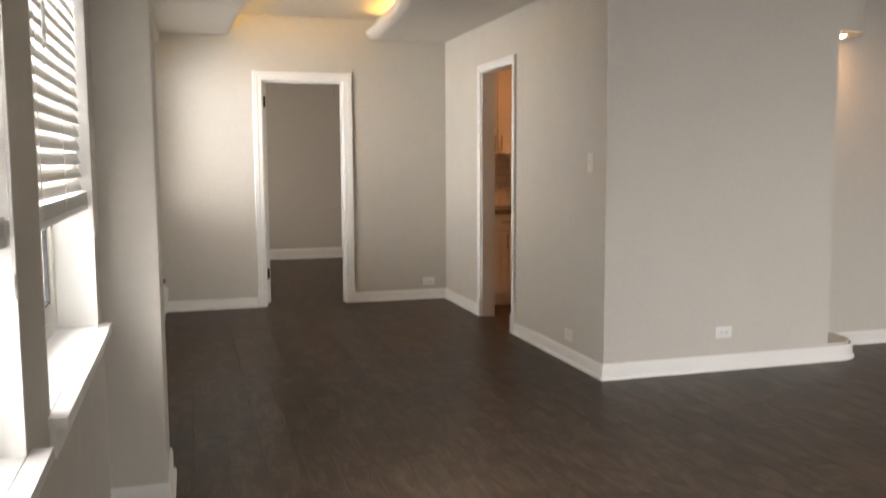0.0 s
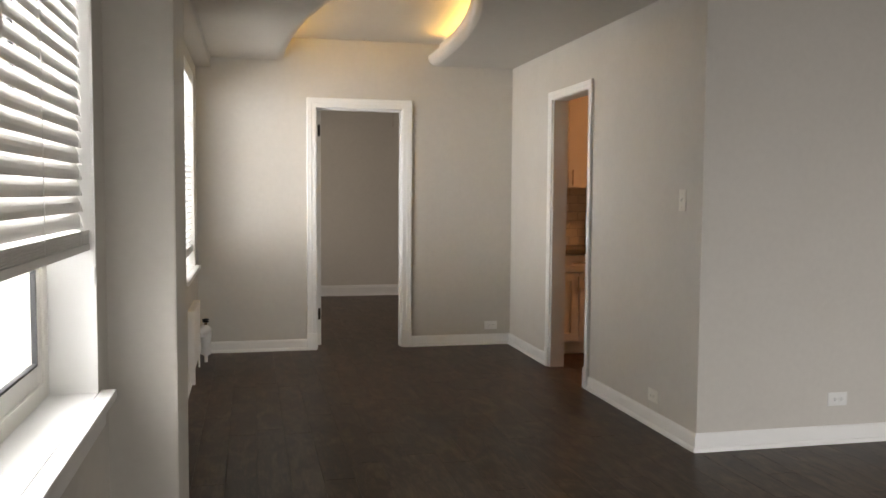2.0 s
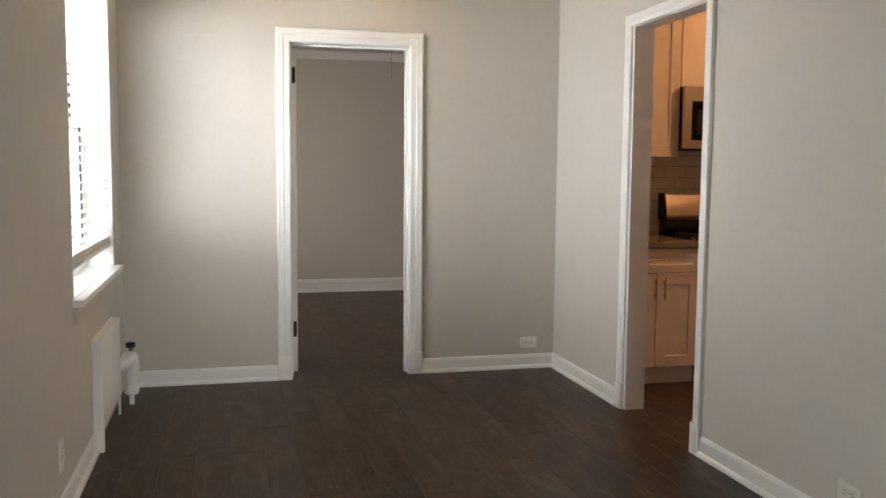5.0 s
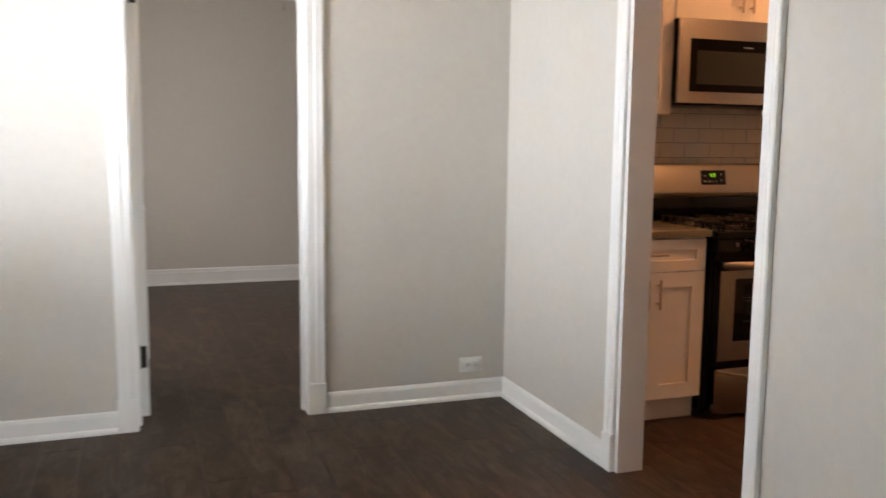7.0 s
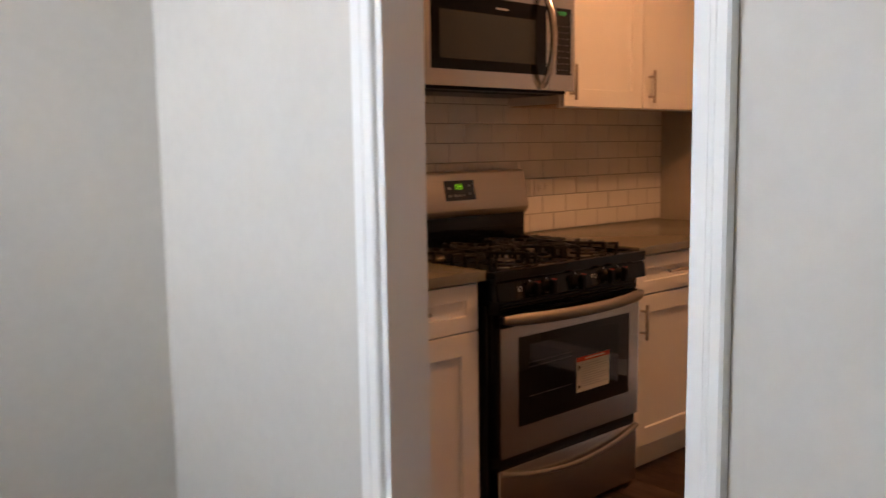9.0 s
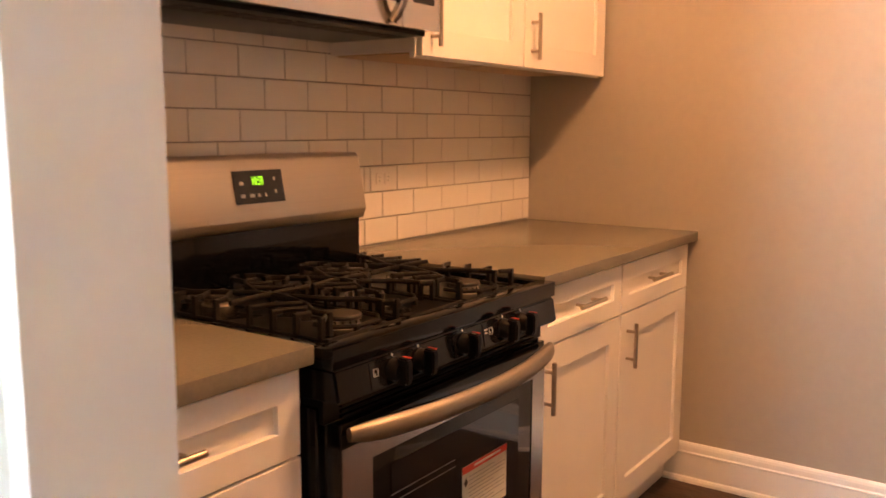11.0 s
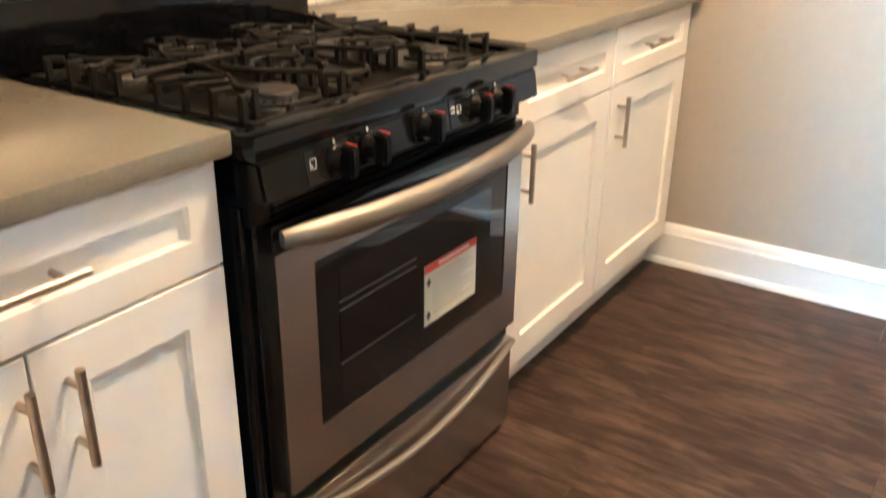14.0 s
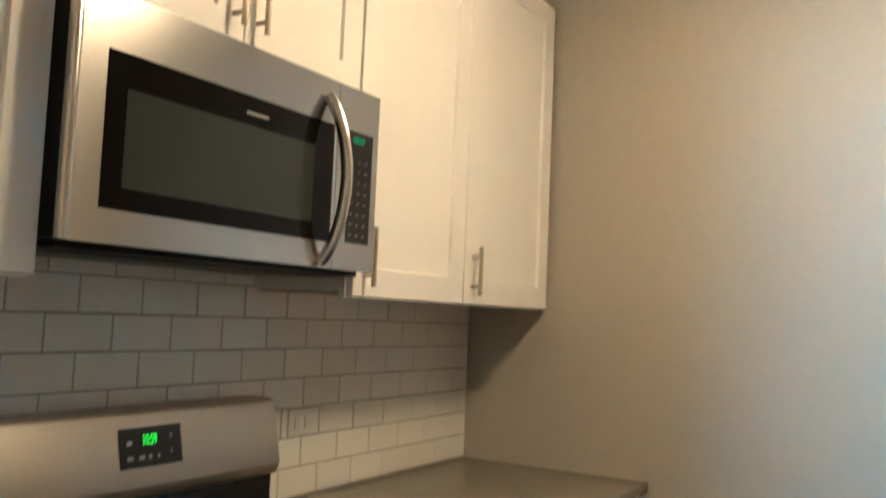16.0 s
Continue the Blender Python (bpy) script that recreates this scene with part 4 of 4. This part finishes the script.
part("drawer_shadow_gap", boxes((X0 + 0.02, X1 - 0.015, 6.80, 6.83, 0.2485, 0.2855)), BLACK, rng)
bm = bmesh.new()
pts = []
for i in range(n + 1):
    s = i / n
    bow = 1 - (2 * s - 1) ** 2
    pts.append((A0 + (A1 - A0) * s, 6.772 - 0.016 * bow, 0.240 - 0.048 * bow))
tube(bm, pts, 0.0078, 10)
part("drawer_lip", bm, HANDLE, dw, "arched pull lip")

# backguard
bg = part("backguard", boxes((X0 + 0.012, X1 - 0.012, 7.345, 7.43, 0.905, 1.026), bevel=0.003), BLACK, rng, "black lower backguard")
bm = prism(bmesh.new(), [(7.322, 1.046), (7.350, 1.184), (7.360, 1.192), (7.43, 1.192), (7.43, 1.022), (7.334, 1.022)], "x", X0 + 0.014, X1 - 0.008)
bmesh.ops.bevel(bm, geom=bm.edges[:], offset=0.002, segments=1, affect="EDGES")
part("control_fascia", bm, FASCIA, rng, "sloping brushed stainless fascia")
part("end_cap", prism(bmesh.new(), [(7.318, 1.042), (7.348, 1.188), (7.360, 1.1955), (7.432, 1.1955), (7.432, 1.018), (7.332, 1.018)], "x", X0 + 0.004, X0 + 0.0135), BLACKM, rng)


def on_fascia(x, z, out=0.0):
    """A place on the sloping fascia."""
    return Vector((x, 7.322 + (z - 1.046) * 0.2029 - out, z))


def fascia_plate(x0, x1, z0, z1, out0, out1):
    bm = bmesh.new()
    lo = [bm.verts.new(on_fascia(x, z, out0)) for x, z in ((x0, z0), (x1, z0), (x1, z1), (x0, z1))]
    hi = [bm.verts.new(on_fascia(x, z, out1)) for x, z in ((x0, z0), (x1, z0), (x1, z1), (x0, z1))]
    for i in range(4):
        bm.faces.new((lo[i], lo[(i + 1) % 4], hi[(i + 1) % 4], hi[i]))
    bm.faces.new(hi)
    bm.faces.new(lo[::-1])
    return bm


disp = part("display", fascia_plate(3.300, 3.452, 1.084, 1.159, -0.002, 0.003), GLASSK, rng, "black clock display")
slope = Matrix.Rotation(math.atan(0.2029), 4, "X")
letters("clock_digits", "10:59", 0.029, GREEN, Matrix.Translation(on_fascia(3.371, 1.134, 0.0035)) @ pose(0, 0, 0, 90 - math.degrees(math.atan(0.2029))) @ Matrix.Diagonal((0.58, 1, 1, 1)), disp)
for bx, bz, w in ((3.322, 1.131, 0.012), (3.322, 1.102, 0.014), (3.350, 1.102, 0.014), (3.371, 1.102, 0.008), (3.392, 1.102, 0.005), (3.425, 1.138, 0.005), (3.425, 1.108, 0.005)):
    part("key_mark", fascia_plate(bx - w / 2, bx + w / 2, bz - 0.004, bz + 0.004, 0.0028, 0.0034), PRINT, disp)
part("maker_plate", fascia_plate(3.342, 3.398, 1.0675, 1.0735, -0.001, 0.0015), NICKEL, rng)

# burners and grates
BURN = [(3.165, 6.900, 0.037), (3.158, 7.235, 0.031), (3.580, 6.900, 0.036), (3.580, 7.235, 0.030), (3.369, 7.09, 0.040)]
for x, y, r in BURN:
    b = part("burner", lathe(bmesh.new(), (x, y, 0.8975), [(r * 1.08, 0), (r * 1.06, 0.002), (r * 0.98, 0.003), (r * 0.96, 0.0155), (r * 0.9, 0.016)], 28), BURNER, rng, "aluminium burner base")
    ports = bmesh.new()
    for q in range(16):
        a = 2 * math.pi * q / 16
        px, py = x + r * 0.955 * math.cos(a), y + r * 0.955 * math.sin(a)
        box(ports, px - 0.0016, px + 0.0016, py - 0.0016, py + 0.0016, 0.907, 0.912)
    part("flame_port", ports, SHADE, b, "dark flame ports round the burner", smooth=False)
    part("cap", lathe(bmesh.new(), (x, y, 0.9135), [(r * 0.95, 0), (r * 1.04, 0.001), (r * 1.04, 0.006), (r * 0.98, 0.0085), (r * 0.4, 0.0092)], 28), CAPM, b, "dark burner cap")


def bar(bm, pts, z0=0.9305, z1=0.9400, w=0.0078):
    """A cast bar through plan points, a little narrower on top."""
    pts = [Vector((x, y, 0)) for x, y in pts]
    rows = []
    for i, p in enumerate(pts):
        d = (pts[min(i + 1, len(pts) - 1)] - pts[max(i - 1, 0)]).normalized()
        s = Vector((-d.y, d.x, 0)) * (w / 2)
        rows.append([bm.verts.new(p + s * a + Vector((0, 0, z))) for a, z in ((0.8, z0), (-0.8, z0), (-1, z1 - 0.004), (-0.5, z1), (0.5, z1), (1, z1 - 0.004))])
    for q, v in zip(rows, rows[1:]):
        for k in range(6):
            bm.faces.new((q[k], q[(k + 1) % 6], v[(k + 1) % 6], v[k]))
    bm.faces.new(rows[0][::-1])
    bm.faces.new(rows[-1])


def post(bm, x, y, z1=0.9392, r=0.0048):
    box(bm, x - r, x + r, y - r, y + r, 0.8975, z1)


def grate(gx0, gx1, gy0, gy1, centres):
    """A cast grate: fingers turned down at both sides that bend in to each burner, and an open cradle in front."""
    bm = bmesh.new()
    ym = (gy0 + gy1) / 2
    half = (gx1 - gx0) / 2
    for cx, cy, r in centres:
        side = -1 if cy < ym else 1
        arm = min(0.074, half - 0.022)
        for sd in (-1, 1):
            # forked arm from the middle, round the burner, turned down in front of it
            bar(bm, [(cx, ym + side * 0.012), (cx + sd * 0.006, ym + side * 0.045), (cx + sd * 0.030, cy - side * 0.062),
                     (cx + sd * 0.043, cy - side * 0.040), (cx + sd * arm * 0.96, cy - side * 0.004), (cx + sd * arm, cy + side * 0.040)])
            post(bm, cx + sd * arm, cy + side * 0.036)
            edge = gx0 if sd < 0 else gx1
            for dy, reach, lean in ((-0.122, 0.026, 0.052), (-0.062, 0.054, 0.026), (-0.004, 0.084, 0.004), (0.056, 0.088, -0.016)):
                tip = cx + sd * reach
                if (tip - edge) * sd > -0.022:
                    tip = edge - sd * 0.03
                y = cy + side * dy
                bar(bm, [(edge, y), (edge * 0.6 + tip * 0.4, y + side * lean * 0.15), (tip, y + side * lean)])
                post(bm, edge - sd * 0.005, y)
        q = r + 0.016
        bar(bm, [(cx - q * 1.2, cy - side * 0.01), (cx - q * 1.15, cy + side * q * 0.7), (cx - q * 0.6, cy + side * q * 1.2), (cx + q * 0.6, cy + side * q * 1.2), (cx + q * 1.15, cy + side * q * 0.7), (cx + q * 1.2, cy - side * 0.01)], 0.907, 0.915, 0.008)
        for u in (-q * 0.6, q * 0.6):
            post(bm, cx + u, cy + side * q * 1.2, 0.911, 0.004)
    for y in (gy0, gy1):
        bar(bm, [(gx0, y), (gx1, y)], 0.8978, 0.905, 0.006)
        for x in (gx0 + 0.005, gx1 - 0.005):
            post(bm, x, y, 0.905)
    for x in (gx0 + 0.004, gx1 - 0.004):
        bar(bm, [(x, gy0), (x, gy1)], 0.8978, 0.903, 0.006)
    cx = sum(c[0] for c in centres) / len(centres)
    bar(bm, [(cx, ym - 0.05), (cx, ym + 0.05)])
    for sd in (-1, 1):
        bar(bm, [(cx, ym), (cx + sd * 0.03, ym + 0.008), (cx + sd * (half - 0.004), ym)])
    post(bm, cx, ym)
    return bm


part("grate", grate(X0 + 0.062, 3.264, 6.828, 7.335, BURN[0:2]), IRON, rng, "cast iron grate", smooth=False)
part("grate", grate(3.276, 3.462, 6.828, 7.335, [(3.369, 6.955, 0.03), (3.369, 7.225, 0.03)]), IRON, rng, "cast iron grate", smooth=False)
part("grate", grate(3.474, X1 - 0.055, 6.828, 7.335, BURN[2:4]), IRON, rng, "cast iron grate", smooth=False)

# ---- microwave ----
mw = thing("microwave", (3.36, 7.27, 1.49), "stainless over-range microwave hung under the cabinet", "microwave")
part("body", boxes((2.966, 3.746, 7.105, 7.44, 1.492, 1.886), bevel=0.003), BLACKM, mw, "black case")
part("bottom_grille", boxes((2.98, 3.735, 7.12, 7.43, 1.480, 1.492), bevel=0.002), BLACKM, mw)
for k in range(14):
    part("vent_slot", boxes((3.03 + k * 0.05, 3.065 + k * 0.05, 7.16, 7.22, 1.4785, 1.481)), SHADE, mw)
Y = 7.088
drm = part("door", frame_plate(bmesh.new(), 2.9745, 3.600, 1.490, 1.886, 3.023, 3.590, 1.544, 1.793, Y, 7.105), STEEL, mw, "brushed stainless door frame", smooth=False)
part("door_glass", boxes((3.023, 3.590, Y + 0.0015, 7.104, 1.544, 1.793)), MWGLASS, drm, "black glass door window", smooth=False)
part("screen", boxes((3.064, 3.528, Y + 0.0007, Y + 0.0014, 1.580, 1.738)), MWMESH, drm, "dark perforated viewing screen")
part("nameplate", boxes((3.330, 3.388, Y + 0.0005, Y + 0.0014, 1.758, 1.764)), PRINT, drm)
part("left_edge", boxes((2.9605, 2.974, Y - 0.005, 7.104, 1.490, 1.886), bevel=0.005), STEEL, drm)
fas = part("control_side", frame_plate(bmesh.new(), 3.602, 3.749, 1.490, 1.886, 3.642, 3.728, 1.549, 1.793, Y, 7.105), STEEL, mw, "stainless control side", smooth=False)
key = part("keypad", boxes((3.642, 3.728, Y + 0.001, 7.104, 1.549, 1.793)), GLASSK, fas, "black keypad panel", smooth=False)
letters("display_digits", "10:59", 0.020, DIMGREEN, pose(3.676, Y + 0.0006, 1.774, 90), key, 0.0002)
for r in range(8):
    for c in range(3):
        part("key_mark", boxes((3.655 + c * 0.024, 3.663 + c * 0.024, Y + 0.0004, Y + 0.0009, 1.565 + r * 0.023, 1.569 + r * 0.023)), RACK, key)
bm = bmesh.new()
pts = []
for i in range(25):
    s = i / 24
    bow = 1 - (2 * s - 1) ** 2
    pts.append((3.558 + 0.012 * bow, Y - 0.004 - 0.048 * bow ** 0.75, 1.500 + 0.345 * s))
tube(bm, pts, 0.013, 12, flat=0.8, up=(1, 0, 0))
part("handle", bm, STEEL, drm, "bowed stainless handle")

level[0] = None

# ---- kitchen ceiling lamp ----
lamp = thing("ceiling_lamp", (LAMP_X, LAMP_Y, KH), "lit round glass ceiling lamp with a nickel ring", "ceiling lamp")
part("ring", lathe(bmesh.new(), (LAMP_X, LAMP_Y, KH - 0.03), [(0.15, 0), (0.16, 0.005), (0.16, 0.03)], 32), NICKEL, lamp)
part("shade", lathe(bmesh.new(), (LAMP_X, LAMP_Y, KH - 0.11), [(0.03, 0), (0.09, 0.012), (0.13, 0.04), (0.145, 0.078)], 32), BULB, lamp, "glowing glass bowl")

# ---- backsplash tiles ----
splash = structure("backsplash", boxes((XK0 + 0.001, XK1 - 0.001, 7.4525, 7.4578, 0.77, 1.47)), GROUT, "white subway tile backsplash with grey grout", "backsplash")
TP, TH, G = 0.1548, 0.077, 0.0030
tile_mesh = {}


def tile(x0, x1, z0, z1, name="tile"):
    """One glazed tile with rounded edges; tiles of one size share a mesh."""
    size = (round(x1 - x0, 4), round(z1 - z0, 4))
    if size not in tile_mesh:
        bm = bmesh.new()
        w, h = size[0] / 2, size[1] / 2
        b = 0.0016
        back = [bm.verts.new((sx * w, 0.004, sz * h)) for sx, sz in ((-1, -1), (1, -1), (1, 1), (-1, 1))]
        mid = [bm.verts.new((sx * w, -0.0022, sz * h)) for sx, sz in ((-1, -1), (1, -1), (1, 1), (-1, 1))]
        top = [bm.verts.new((sx * (w - b), -0.0036, sz * (h - b))) for sx, sz in ((-1, -1), (1, -1), (1, 1), (-1, 1))]
        for q, v in ((back, mid), (mid, top)):
            for i in range(4):
                bm.faces.new((q[i], q[(i + 1) % 4], v[(i + 1) % 4], v[i]))
        bm.faces.new(top)
        tile_mesh[size] = mesh_of("tile", bm, TILE)
    ob = new(name, tile_mesh[size])
    ob.parent = splash
    ob.location = ((x0 + x1) / 2, 7.4536, (z0 + z1) / 2)
    ob.rotation_euler = (random.uniform(-0.004, 0.004), 0, random.uniform(-0.004, 0.004))


row = -1
z = 0.893 - TH
while z < 1.432:
    off = 3.118 if row % 2 == 0 else 3.201
    x = off - TP * 6
    while x < XK1:
        a, b = max(x, XK0 + 0.002) + G / 2, min(x + TP, XK1 - 0.001) - G / 2
        hide = z < 0.87 and not (2.9 < a < 3.8)
        if b - a > 0.012 and not hide:
            tile(a, b, z + G / 2, z + TH - G / 2)
        x += TP
    z += TH
    row += 1
so = thing("splash_outlet", (3.972, 7.449, 1.085), "white duplex outlet set among the backsplash tiles", "outlet")
part("plate", boxes((3.915, 4.03, 7.4445, 7.4495, 1.051, 1.121), bevel=0.002), TILE, so)
for u in (3.952, 3.992):
    rc = part("receptacle", boxes((u - 0.015, u + 0.015, 7.4415, 7.4445, 1.070, 1.102), bevel=0.001), TILE, so)
    part("slot", boxes((u - 0.006, u + 0.004, 7.441, 7.4415, 1.090, 1.092), (u - 0.006, u + 0.004, 7.441, 7.4415, 1.079, 1.081)), PRINT, rc)

# ---- floor planks ----
plank_full = None
rest = bmesh.new()


def plank_box(bm, x0, x1, y0, y1):
    """A plank with eased edges."""
    b = 0.0011
    lo = [bm.verts.new(v) for v in ((x0, y0, -0.0008), (x1, y0, -0.0008), (x1, y1, -0.0008), (x0, y1, -0.0008))]
    hi = [bm.verts.new(v) for v in ((x0 + b, y0 + b, 0), (x1 - b, y0 + b, 0), (x1 - b, y1 - b, 0), (x0 + b, y1 - b, 0))]
    dn = [bm.verts.new((v.co.x, v.co.y, -0.0048)) for v in lo]
    for q, w in ((dn, lo), (lo, hi)):
        for i in range(4):
            bm.faces.new((q[i], q[(i + 1) % 4], w[(i + 1) % 4], w[i]))
    bm.faces.new(hi)


bm = bmesh.new()
plank_box(bm, -PW / 2 + 0.0003, PW / 2 - 0.0003, -PL / 2 + 0.0003, PL / 2 - 0.0003)
plank_full = mesh_of("plank", bm, PLANK)
i = 0
x = xo
while x < LIV_X1:
    y = LIV_Y0 - random.uniform(0, PL)
    while y < BED_Y:
        cx, cy = x + PW / 2, y + PL / 2
        if -0.5 < cx < 4.95 and 2.2 < cy < 7.9:
            ob = new("plank", plank_full)
            ob.parent = floor
            ob.location = (cx, cy, 0)
        else:
            plank_box(rest, x + 0.0003, x + PW - 0.0003, y + 0.0003, y + PL - 0.0003)
        y += PL
    x += PW
fr = new("plank_field", mesh_of("plank_field", rest, PLANK))
fr.parent = floor
tagged(fr, kind="stuff")
